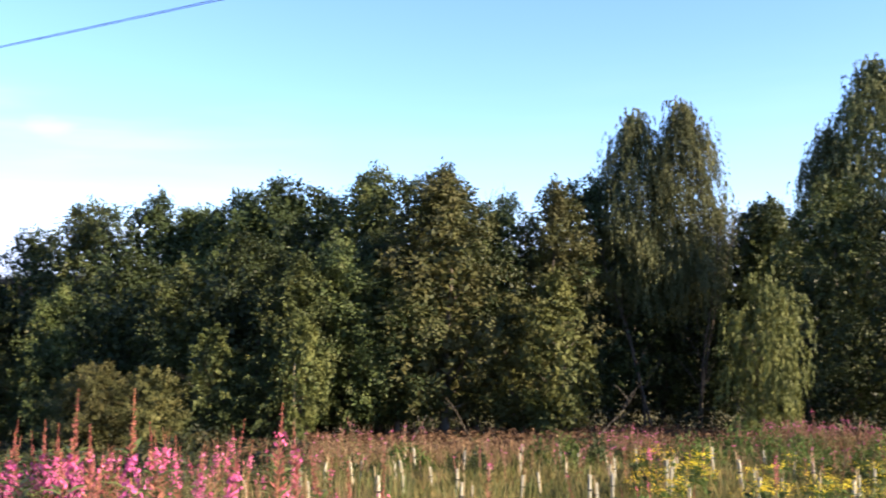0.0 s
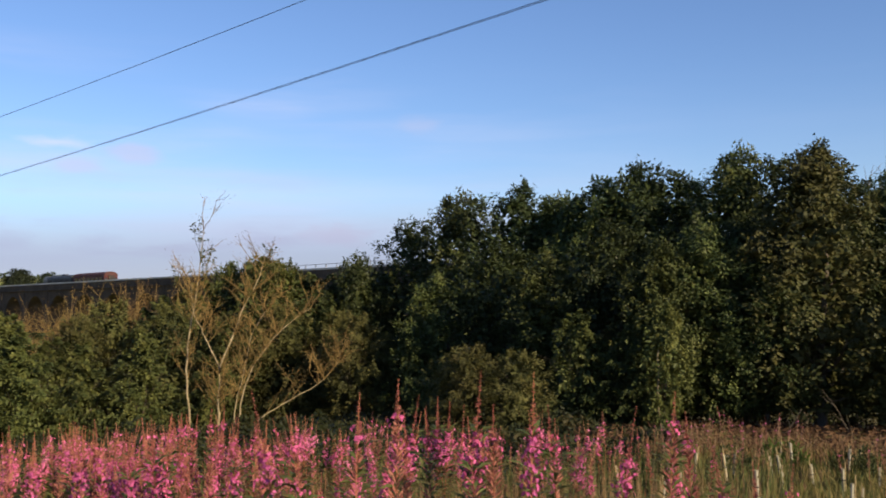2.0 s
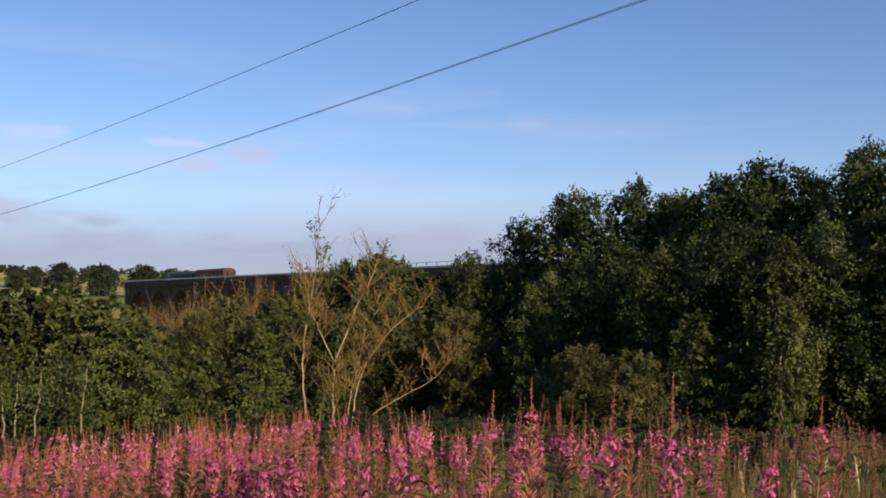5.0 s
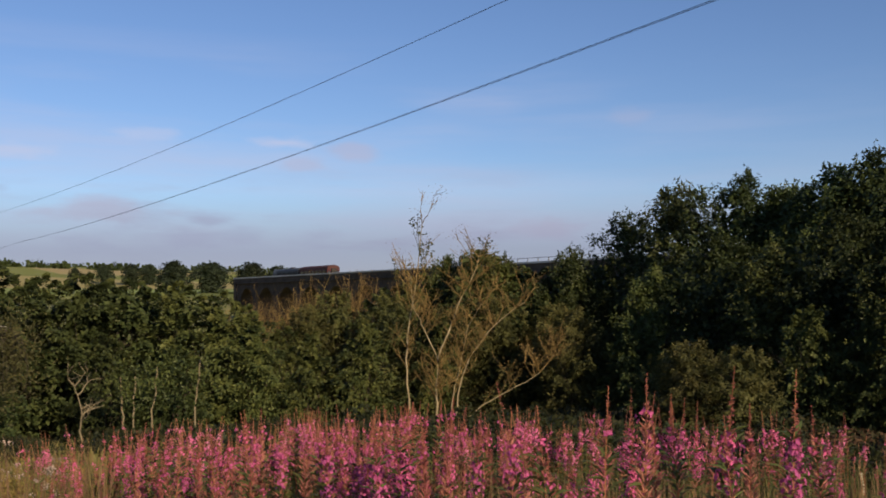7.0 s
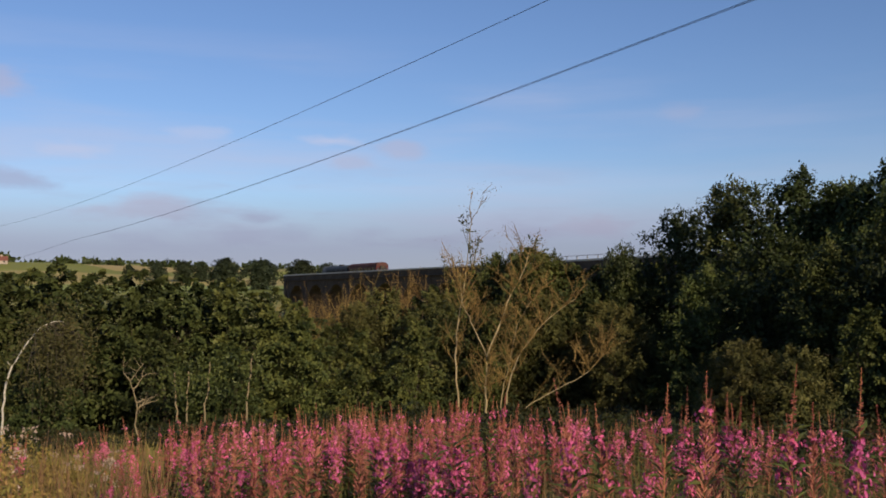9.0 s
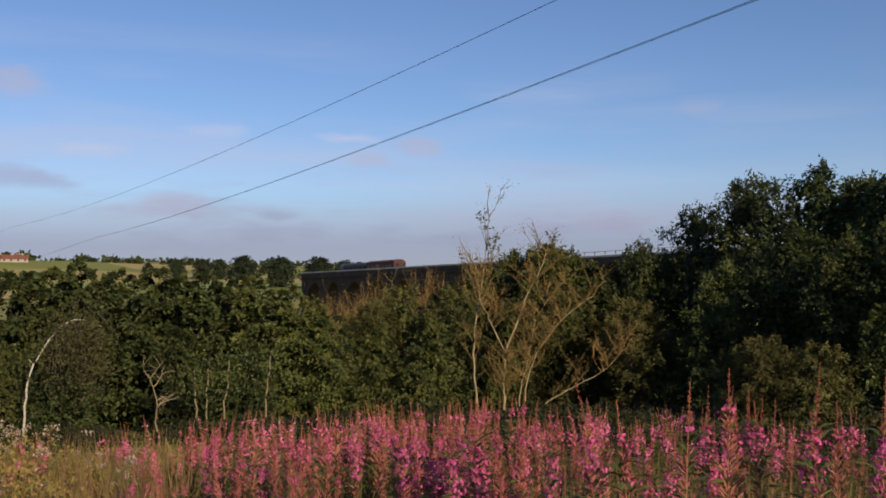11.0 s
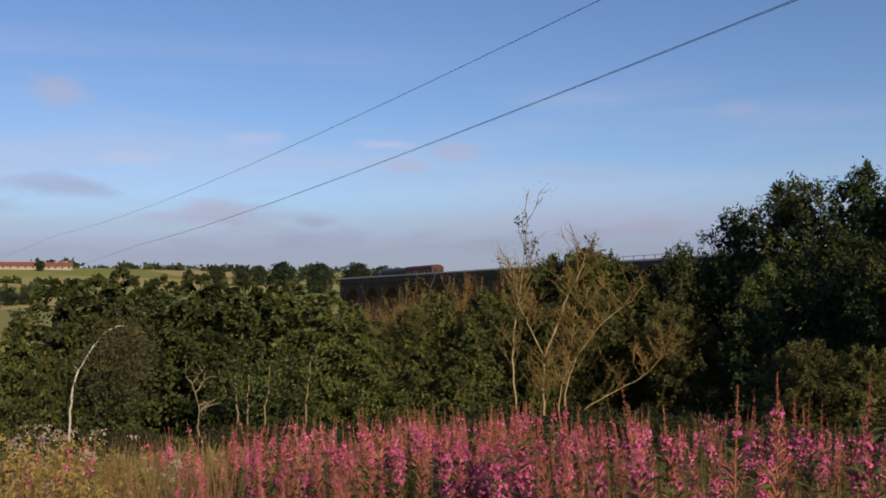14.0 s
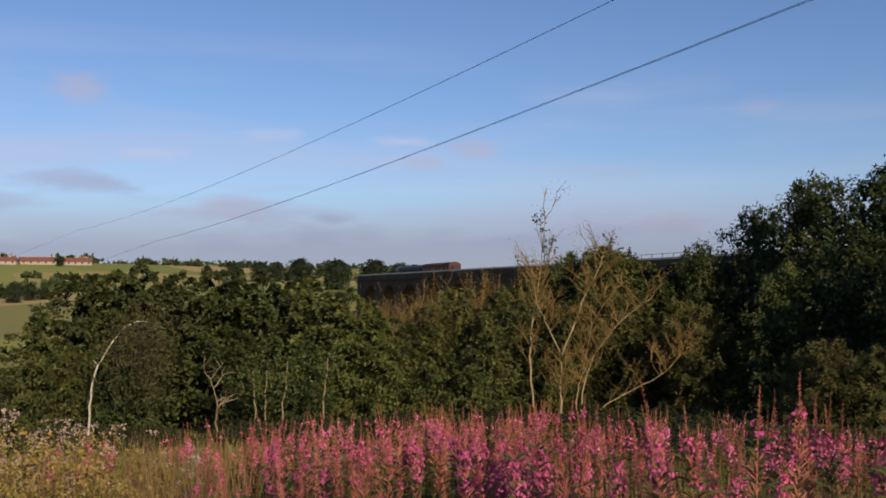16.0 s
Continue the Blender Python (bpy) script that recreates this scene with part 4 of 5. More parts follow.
def build_bare_tree():
    """Half-dead tree of several pale stems with fine twigs and a few leaves at the tips."""
    r = np.random.default_rng(21)
    e = tagged(new("bare_tree"), "half-dead pale tree of several stems, few leaves", "tree")
    x, y, z = on(34.2, 37)
    e.matrix_basis = pose(x, y, z - 0.1, 0, 0, 33.7) @ Matrix.Diagonal((1, 1, 0.835, 1))
    stems = [
        ([(-1.0, 0.3, 0), (-1.15, 0.3, 2.4), (-1.1, 0.3, 4.2), (-0.75, 0.2, 6.6), (-0.5, 0.2, 9.2)], 0.085),
        ([(0.0, 0, 0), (0.0, 0, 1.6), (0.05, 0, 3.0)], 0.11),
        ([(0.05, 0, 3.0), (-0.45, -0.1, 4.4), (-0.85, -0.2, 5.4), (-0.95, -0.2, 6.8)], 0.06),
        ([(0.05, 0, 3.0), (0.55, 0.1, 4.4), (0.85, 0.1, 5.6), (1.5, 0.2, 6.9), (1.75, 0.2, 7.9)], 0.075),
        ([(0.7, -0.2, 0), (0.85, -0.2, 1.8), (1.3, -0.2, 3.2), (2.2, -0.1, 4.6), (3.4, 0, 5.6)], 0.07),
        ([(0.75, -0.3, 0), (1.6, -0.4, 0.9), (2.8, -0.5, 1.7), (4.0, -0.6, 2.5), (4.5, -0.6, 3.5)], 0.06),
        ([(0.6, 0.2, 0), (0.55, 0.3, 1.2), (1.0, 0.4, 2.8), (1.2, 0.5, 4.6), (2.0, 0.4, 5.9)], 0.05),
    ]
    twig, tips = Geo(), []
    for pts, rad in stems:
        q = through_points(pts, 16, 0.018, r)
        part("stem", Geo().add(*tube(q, np.linspace(rad * 0.55, rad * 0.17, 16), 6)), M_PALEBARK, e, smooth=True)
        for _ in range(20):
            i = r.integers(4, 16)
            side = 1 if r.random() < 0.5 else -1
            b, br, _ = limb(q[i], (side * (0.35 + 0.4 * r.random()), r.normal(0, 0.4), 0.9), 0.6 + 0.9 * r.random(), 0.020, 0.006, 0.16, 0.12, 6, r)
            twig.add(*tube(b, br, 4))
            for _ in range(5):
                j = r.integers(1, 7)
                c, cr, _ = limb(b[j], b[-1] - b[0] + r.normal(0, 0.5, 3), 0.3 + 0.4 * r.random(), 0.014, 0.005, 0.2, 0.15, 4, r)
                twig.add(*tube(c, cr, 3))
                tips.append(c[-1])
                tips.append(c[2])
    tagged(part("twig_growth", twig, M_DRY, e), kind="stuff")
    tips = np.array(tips)
    g = Geo().add(*sprigs(tips[tips[:, 2] > 1.4], 3, 0.13, 0.06, 0.03, r))
    part("withered_leaves", g, M_DRY, e, "sparse brown leaves")
    g = Geo()
    for (cx, cz, h) in ((-0.6, 8.6, 1.1), (-0.45, 7.8, 0.8), (1.7, 7.8, 0.8), (2.2, 7.6, 0.5), (-1.3, 7.0, 0.5), (-0.2, 7.2, 0.6)):
        for k in range(3):
            b, br, _ = limb((cx, 0.2, cz - 0.9), (r.normal(0, 0.25), r.normal(0, 0.2), 1), h + 0.7, 0.014, 0.005, 0.1, 0.1, 5, r)
            g.add(*tube(b, br, 3))
            g.add(*sprigs(b[3:], 5, 0.08, 0.15, 0.08, r))
    part("top_leaves", g, M_COPPER, e, "olive leaves at the tips")


build_bare_tree()


def build_bent_birch():
    r = np.random.default_rng(22)
    e = tagged(new("birch_tree"), "slender white birch stem bent over to one side", "tree")
    x, y, z = on(60.9, 33)
    e.matrix_basis = pose(x, y, z - 0.1, 0, 0, 60.6)
    q = through_points([(0, 0, 0), (0, 0, 1.2), (0.04, 0, 1.95), (0.24, 0, 2.7), (0.58, 0, 3.35), (1.02, 0, 3.88), (1.4, 0.1, 4.1), (1.8, 0.2, 4.05)], 22, 0.015, r)
    part("trunk", Geo().add(*tube(q, np.linspace(0.04, 0.012, 22), 8)), M_BIRCHBARK, e, smooth=True)
    b, br, _ = limb(q[9], (-0.5, 0, 0.8), 0.22, 0.025, 0.012, 0.1, 0, 4, r)
    part("stub", Geo().add(*tube(b, br, 5)), M_BIRCHBARK, e)
    g, tips = Geo(), []
    for _ in range(64):
        i = r.integers(14, 22)
        b, br, _ = limb(q[i], (r.normal(0.15, 0.45), r.normal(0, 0.4), 0.0), 0.8 + 2.3 * r.random(), 0.010, 0.003, 0.08, -0.5, 9, r)
        g.add(*tube(b, br, 3))
        tips.extend(b[1:])
    tagged(part("twig_growth", g, M_BARK, e), kind="stuff")
    part("crown", Geo().add(*sprigs(tips, 5, 0.42, 0.15, 0.05, r)), M_RUST, e, "hanging curtain of withered brown leaves")


build_bent_birch()


def build_snag(az, d, H, label, seed):
    r = np.random.default_rng(seed)
    e = tagged(new("dead_tree"), label, "tree", "dead stems")
    x, y, z = on(az, d)
    e.matrix_basis = pose(x, y, z - 0.1, 0, 0, az)
    q = through_points([(0.25, 0, 0), (-0.05, 0, H * 0.25), (0.1, 0, H * 0.5), (-0.05, 0, H * 0.8), (-0.2, 0, H)], 14, 0.02, r)
    part("trunk", Geo().add(*tube(q, np.linspace(0.034, 0.010, 14), 6)), M_POLE, e, smooth=True)
    for _ in range(7):
        i = r.integers(5, 13)
        b, br, _ = limb(q[i], (r.choice([-1, 1]) * 0.8, r.normal(0, 0.4), 0.5), 0.5 + 0.5 * r.random(), 0.022, 0.006, 0.2, 0.08, 6, r)
        g = Geo().add(*tube(b, br, 4))
        for _ in range(3):
            c, cr, _ = limb(b[r.integers(2, 6)], r.normal(0, 1, 3) + [0, 0, 0.8], 0.35, 0.009, 0.004, 0.2, 0.1, 4, r)
            g.add(*tube(c, cr, 3))
        part("branch", g, M_POLE, e)


build_snag(54.2, 29, -0.75 - on(54.2, 29)[2] + 0.1, "crooked dead tree with bare pale branches", 31)


def build_bare_top(az, d, top, seed):
    """A dead grey tree in the wood with a fan of fine bare twigs at its top."""
    q = np.random.default_rng(seed)
    e = tagged(new("dead_tree"), "grey dead tree with a fan of bare twigs", "tree", "dead stems")
    x, y, z = on(az, d)
    H = top + EYE - z
    e.matrix_basis = pose(x, y, z - 0.1, 0, 0, az)
    stem = through_points([(0, 0, 0), (0.1, 0, H * 0.4), (-0.05, 0, H * 0.75)], 12, 0.02, q)
    part("trunk", Geo().add(*tube(stem, np.linspace(0.09, 0.04, 12), 6)), M_POLE, e, smooth=True)
    for _ in range(9):
        b, br, _ = limb(stem[q.integers(8, 12)], (q.normal(0, 0.42), q.normal(0, 0.3), 1), H * (0.2 + 0.1 * q.random()), 0.03, 0.007, 0.09, 0.08, 7, q)
        g = Geo().add(*tube(b, br, 4))
        for _ in range(7):
            c, cr, _ = limb(b[q.integers(2, 7)], (q.normal(0, 0.5), q.normal(0, 0.4), 1), 0.5 + 0.5 * q.random(), 0.013, 0.005, 0.12, 0.1, 4, q)
            g.add(*tube(c, cr, 3))
        part("branch", g, M_POLE, e)


build_bare_top(-2.9, 37, 4.5, 33)


def build_pole_tree(az, d, H, lean, seed):
    """A thin bare lower stem showing under the bushes' leaves."""
    r = np.random.default_rng(seed)
    e = tagged(new("young_tree"), "thin pale stem of a young tree under the bushes", "tree", "thin stems")
    x, y, z = on(az, d)
    e.matrix_basis = pose(x, y, z - 0.1, 0, 0, az)
    q = through_points([(0, 0, 0), (lean * 0.4, 0, H * 0.5), (lean, 0, H)], 10, 0.03, r)
    part("trunk", Geo().add(*tube(q, np.linspace(0.038, 0.022, 10), 6)), M_POLE, e, smooth=True)
    part("crown", Geo().add(*sprigs(q[6:], 60, 0.35, 0.14, 0.08, r)), M_OAK, e)


for i, (az, lean) in enumerate([(51.4, 0.05), (50.5, 0.2), (48.2, 0.25), (51.9, -0.1), (8.9, 0.05)]):
    build_pole_tree(az, 32.4 if az > 20 else 27.6, 2.2 + 0.25 * (i % 3), lean, 40 + i)


def build_twiggy(az, d, top, wide, seed):
    """A bush of upright bare brown twigs."""
    r = np.random.default_rng(seed)
    e = tagged(new("twiggy_bush"), "brown upright bush of almost bare twigs", "bush", "bare bushes")
    x, y, z = on(az, d)
    H = top + EYE - z
    e.matrix_basis = pose(x, y, z - 0.1, 0, 0, az)
    g, lv = Geo(), Geo()
    for _ in range(44):
        b, br, _ = limb((r.normal(0, wide * 0.42), r.normal(0, 0.4), 0), (r.normal(0, 0.14), r.normal(0, 0.1), 1), H * (0.6 + 0.4 * r.random()), 0.028, 0.006, 0.05, 0.03, 8, r)
        g.add(*tube(b, br, 4))
        for _ in range(9):
            j = r.integers(3, 9)
            c, cr, _ = limb(b[j], (r.normal(0, 0.6), r.normal(0, 0.5), 1), 0.5 + 0.6 * r.random(), 0.012, 0.005, 0.12, 0.1, 4, r)
            g.add(*tube(c, cr, 3))
            lv.add(*sprigs(c[1:], 3, 0.12, 0.08, 0.035, r))
    part("twig_growth", g, M_DRY, e)
    part("leaves", lv, M_DRY, e)


for i, (az, d, top, wide) in enumerate([(43.4, 52, -0.1, 1.3), (41.6, 51, 0.6, 1.5), (39.4, 53, 0.9, 1.4), (37.4, 50, 0.7, 1.2), (44.6, 50, -1.0, 1.2)]):
    build_twiggy(az, d, top, wide, 60 + i)

# ---------------------------------------------------------------- far trees, hedges and houses


def far_tree(seed):
    r = np.random.default_rng(seed)
    e = tagged(new("field_tree"), "dark rounded tree standing in the far fields", "tree", "trees of the fields")
    part("trunk", trunk_geo(8, 0.3, 5, 3, 1, r, 6), M_BARK, e)
    crown = crown_geo(10, 4.6, 0.8, ROUND, 150, 5200, 0.5, 1.1, 0, r, 500)
    e["top"] = float(np.percentile(np.concatenate(crown.v)[:, 2], 99.5))
    part("crown", crown, M_HAZE_LEAF, e)
    return e


FAR = [far_tree(70), far_tree(71)]
seen = set()
for i, (az, d, el, wide) in enumerate([
    (48.9, 420, 0.0350, 1.25), (46.9, 425, 0.0335, 1.3), (44.6, 400, 0.0335, 1.3), (51.2, 600, 0.0318, 1.1), (52.6, 610, 0.0312, 1.0), (50.2, 600, 0.0310, 1.0),
    (54.2, 640, 0.0285, 0.9), (62.1, 770, 0.0372, 1.0), (64.4, 330, 0.012, 1.1), (63.6, 345, 0.010, 1.2), (43.0, 390, 0.030, 1.1), (62.9, 350, 0.008, 1.1),
]):
    ob = FAR[i % 2]
    if i % 2 in seen:
        ob = copy_thing(ob, Matrix.Identity(4))
    seen.add(i % 2)
    x, y, z = on(az, d)
    s = (el * d + EYE - z) / ob["top"]
    ob.matrix_basis = pose(x, y, z - 0.3, 0, 0, i * 67) @ Matrix.Diagonal((s * wide, s * wide, s, 1))


def hedge_rows():
    r = np.random.default_rng(80)
    g = Geo()
    for a0, a1, d0, d1, h in ((66, 60, 350, 430, 4), (64, 58, 600, 570, 3), (67, 50, 900, 1000, 6), (60, 40, 1500, 1700, 7), (70, 30, 2600, 2500, 10)):
        n = 1100
        t = r.random(n)
        az, d = np.radians(a0 + (a1 - a0) * t), d0 + (d1 - d0) * t + r.normal(0, h * 0.4, n)
        x, y = -np.sin(az) * d, np.cos(az) * d
        lump = 0.45 + 0.55 * np.abs(np.sin(t * 37) * np.sin(t * 11 + 1))
        z = height(x, y) + r.random(n) * h * lump
        p = np.stack([x, y, z], -1)[lump > 0.62]
        g.add(*blades(p, r.normal(0, 1, p.shape), r.normal(0, 1, p.shape), h * 0.9, h * 0.7))
    tagged(new("hedgerows", g.mesh("hedgerows", M_DARK)), "dark hedges and woods between the far fields", "hedge", kind="stuff")


hedge_rows()


def build_house(az, d, length, turn):
    e = tagged(new("house"), "long low pale house with a red tiled roof on the hill", "house", "houses on the hill")
    x, y, z = on(az, d)
    e.matrix_basis = pose(x, y, z - 0.3, 0, 0, az + turn)
    L, w, h, ridge = length / 2, 4.0, 2.8, 5.6
    g = Geo().add(*box((-L, -w, 0), (L, w, h)))
    g.add([(-L, -w, h), (-L, w, h), (-L, 0, ridge), (L, -w, h), (L, w, h), (L, 0, ridge)], [(0, 1, 2), (3, 5, 4)])
    part("wall", g, M_RENDER, e)
    v = []
    for xx in (-L - 0.4, L + 0.4):
        for yy, zz in ((-w - 0.5, h - 0.3), (0, ridge + 0.15), (w + 0.5, h - 0.3), (w + 0.5, h - 0.1), (0, ridge + 0.4), (-w - 0.5, h - 0.1)):
            v.append((xx, yy, zz))
    roof = part("roof", Geo().add(v, [(0, 1, 7, 6), (1, 2, 8, 7), (3, 4, 10, 9), (4, 5, 11, 10), (0, 6, 11, 5), (2, 3, 9, 8)]), M_ROOFRED, e, "red tiled roof")
    for k in (-0.6, 0.1, 0.7):
        part("chimney", Geo().add(*box((L * k - 0.5, -0.4, ridge - 0.3), (L * k + 0.5, 0.4, ridge + 1.3))), M_RENDER, roof)
    win = Geo().add(*box((-0.6, -w - 0.06, 1.1), (0.6, -w + 0.02, 2.4))).mesh("window", M_GLASS)
    n = int(length / 4.5)
    for i in range(n):
        part("window", win, None, e).location = (-L + (i + 0.5) * length / n, 0, 0)


for az, d, length, turn in ((63.2, 800, 26, 6), (61.3, 805, 24, 4), (65.2, 790, 24, 8), (60.9, 830, 12, 60), (64.5, 812, 10, 70)):
    build_house(az, d, length, turn)

# ---------------------------------------------------------------- the flower slope
UP = np.array([0, 0, 1.0])


def herb(H, r, flowering, detail=1.0, leafy=False):
    """One rosebay willowherb: stem, leaves, red pods, magenta flowers and a tapering bud spike."""
    lean = r.normal(0, 0.05, 2)

    def at(u):
        u = np.asarray(u, float)
        return np.stack([lean[0] * u ** 2 * H, lean[1] * u ** 2 * H, u * H], -1)

    out = {}
    fat = 1 / math.sqrt(detail)
    out["stem"] = Geo().add(*tube(at(np.linspace(0, 1, 6)), np.linspace(0.006, 0.0015, 6) * fat, 3))

    def ring(n, u0, u1, tilt, length, width, sag=0.0, key=1):
        u = np.sort(u0 + (u1 - u0) * r.random(n))
        a = np.arange(n) * 2.39 + r.normal(0, 0.3, n)
        o = np.stack([np.cos(a), np.sin(a), np.full(n, tilt)], -1) + r.normal(0, 0.12, (n, 3))
        ln = length * (0.7 + 0.6 * r.random(n))
        return blades(at(u), o, np.cross(np.cross(o, UP), o) + r.normal(0, 0.25, (n, 3)), ln, width, sag)

    out["foliage"] = Geo().add(*ring(int((90 if leafy else 62) * detail), 0.08, 0.82 if leafy else 0.68, 0.35, 0.13, 0.024 * fat, 0.12))
    n = int((70 if flowering else 120) * detail * (0.4 if leafy else 1.0))
    lo, hi = 0.52, (0.84 if flowering else 0.90)
    u = lo + (hi - lo) * r.random(n)
    a = np.arange(n) * 2.39
    o = np.stack([np.cos(a), np.sin(a), np.full(n, 1.1)], -1) + r.normal(0, 0.15, (n, 3))
    out["pod_spike"] = Geo().add(*blades(at(u), o, r.normal(0, 1, o.shape), np.interp(u, (lo, hi), (0.10, 0.035)), 0.010 * fat, 0.05))
    f0, f1 = (0.62, 0.80) if flowering else (0.84, 0.89)
    n = int((84 if flowering else 10) * detail)
    u = f0 + (f1 - f0) * r.random(n)
    a = np.arange(n) * 2.39
    o = np.stack([np.cos(a), np.sin(a), np.full(n, 0.25)], -1)
    taper = np.interp(u, (f0, (f0 + f1) / 2, f1), (1.2, 1.6, 0.6))[:, None]
    c = at(u) + o * (0.012 + 0.036 * r.random((n, 1))) * taper
    g = Geo()
    for k in range(2):
        w = r.normal(0, 1, (n, 3))
        w = unit(np.cross(o, w))
        g.add(*blades(c - w * 0.014 * fat, w, o + r.normal(0, 0.2, o.shape), 0.028 * fat, 0.016 * fat, 0.1))
    out["flower_spike"] = g
    u0 = 0.81 if flowering else 0.84
    n = int(60 * detail)
    u = u0 + (1 - u0) * r.random(n)
    a = np.arange(n) * 2.39
    o = np.stack([np.cos(a), np.sin(a), np.interp(u, (u0, 1), (-0.5, 0.9))], -1)
    out["bud_spike"] = Geo().add(*blades(at(u), o, np.cross(o, UP) + 0.3, np.interp(u, (u0, 1), (0.022, 0.006)), np.interp(u, (u0, 1), (0.008, 0.004)) * fat, 0.1))
    return out


HERB_MATS = {"stem": M_STEM, "foliage": M_HERB, "pod_spike": M_POD, "flower_spike": M_PETAL, "bud_spike": M_BUD}
r = np.random.default_rng(90)
HERBS = []
for i in range(8):
    fl = i % 2 == 0
    e = tagged(new("willowherb"), "tall willowherb with magenta flower spike" if fl else "tall willowherb gone to red seed pods", "flower", "willowherbs on the slope")
    for k, g in herb(1.45, r, fl, 1.0, i in (1, 2, 5)).items():
        tagged(part(k, g, HERB_MATS[k], e), kind="" if k == "stem" else "stuff")
    HERBS.append(e)
LIGHT_HERBS = [herb(1.4, r, i % 2 == 0, 0.42, i in (1, 2)) for i in range(8)]


def herb_spots():
    """Where the willowherbs stand: in clumps with gaps, thick on the middle of the slope, thin towards the planted ground."""
    spots, cell = [], 0.5
    for ix in range(-34, 17):
        for iy in range(2, 40):
            cx, cy = (ix + r.random()) * cell, (iy + r.random()) * cell
            d, az = math.hypot(cx, cy), math.degrees(math.atan2(-cx, cy))
            if not -27 < az < 70:
                continue
            start = np.interp(az, (-27, 8, 14, 33, 42, 55, 70), (3.4, 3.6, 3.5, 3.5, 4.9, 7.0, 8.0))
            thick = np.interp(az, (-27, -4, 2, 8, 14, 22, 30, 35, 40, 52, 55, 58, 70), (0.025, 0.035, 0.06, 0.11, 0.19, 0.27, 0.40, 0.56, 0.84, 0.88, 0.45, 0.10, 0.04))
            thick *= np.interp(d, (3, 4.5, 5.5, 14, 17), (0.35, 0.5, 1, 0.9, 0.0) if az > 12 else (1, 1, 1, 0.7, 0))
            if az > 18 and noise.noise(Vector((cx * 0.9, cy * 0.9, 21))) < -0.23:
                continue
            if d < start or r.random() > thick:
                continue
            fl = 0 if r.random() < (0.42 if az > 35 else 0.24) + 0.9 * noise.noise(Vector((cx * 0.75, cy * 0.75, 33))) else 1
            tall = r.normal(1, 0.10) * (0.86 if fl and az < 35 else 1.0)
            for _ in range(r.integers(3, 9) if az > 12 else r.integers(2, 6) if az > 2 else r.integers(1, 3)):
                dx, dy = r.normal(0, 0.085), r.normal(0, 0.085)
                x, y = cx + dx, cy + dy
                if math.hypot(x, y) > 3.2:
                    spots.append((x, y, math.hypot(x, y), az, fl if r.random() < 0.85 else 1 - fl, tall * (1.1 - 1.2 * math.hypot(dx, dy))))
    return spots


def flower_slope():
    first, patch = set(), {k: Geo() for k in HERB_MATS}
    near = sorted(herb_spots(), key=lambda s: s[2])
    for n, (x, y, d, az, fl, tall) in enumerate(near):
        k = 2 * r.integers(0, 4) + fl if az > 30 else (1 + 4 * r.integers(0, 2) if fl else 2)
        s = min(r.normal(0.83, 0.05) * tall, 0.95) * np.interp(az, (-27, 5, 24, 34, 45, 60), (0.78, 0.92, 1.06, 1.02, 0.95, 0.85))
        m = pose(x, y, float(height(x, y)) - 0.02, r.normal(0, 4), r.normal(0, 4), r.random() * 360) @ Matrix.Scale(s, 4)
        if n < 280:
            place(HERBS[k], m, k not in first)
            first.add(k)
        else:
            for key, g in LIGHT_HERBS[k].items():
                patch[key].join(g, m)
    e = tagged(new("willowherb_patch"), "dense drift of magenta and rust-red willowherb", "flowers", kind="stuff")
    for k, g in patch.items():
        part(k, g, HERB_MATS[k], e)
    return near


flower_slope()

# the tall single spikes that stand out over the rest: bearing, distance, top above the feet
for n, (az, d, top) in enumerate([(21.6, 4.8, 1.27), (25.9, 4.6, 1.25), (28.4, 4.4, 1.22), (31.9, 4.6, 1.21), (31.0, 4.4, 1.13), (33.4, 4.7, 1.07), (26.3, 4.9, 1.02), (25.0, 4.7, 1.09),
                                  (23.4, 5.0, 1.06), (35.1, 5.2, 1.01), (21.0, 4.4, 1.10), (37.4, 5.4, 0.94), (39.2, 5.8, 0.90), (18.2, 4.6, 1.28), (16.2, 4.6, 1.12), (13.3, 5.0, 1.06),
                                  (10.2, 5.0, 1.14), (8.6, 5.2, 1.02), (9.3, 5.1, 0.93), (20.2, 4.6, 1.12)]):
    x, y, z = on(az, d)
    place(HERBS[2 if n in (0, 13) else (2 * n + (n % 3 > 0)) % 8], pose(x, y, z - 0.02, 0, 0, n * 77) @ Matrix.Scale((top - z) / 1.45, 4), False)


def scatter(n, az0, az1, d0, d1, keep=None):
    az, d = np.radians(az0 + (az1 - az0) * r.random(n)), np.sqrt(d0 ** 2 + (d1 ** 2 - d0 ** 2) * r.random(n))
    x, y = -np.sin(az) * d, np.cos(az) * d
    return np.stack([x, y, height(x, y)], -1)


def grass(name, label, mat, n, az0, az1, d0, d1, h, w, lean=0.35, clump=0.0):
    p = scatter(n, az0, az1, d0, d1)
    if clump:
        q = np.array([noise.noise(Vector((a * 0.7, b * 0.7, clump))) for a, b, _ in p])
        p = p[q + r.normal(0, 0.15, len(q)) > 0.0]
    way = UP + r.normal(0, lean, p.shape)
    d = np.hypot(p[:, 0], p[:, 1])
    g = Geo().add(*flakes(p, way, r.normal(0, 1, p.shape), h * (0.5 + 0.8 * r.random(len(p))), w * np.clip(d / 9, 0.6, 2.2)))
    tagged(new(name, g.mesh(name, mat)), label, "grass", kind="stuff")


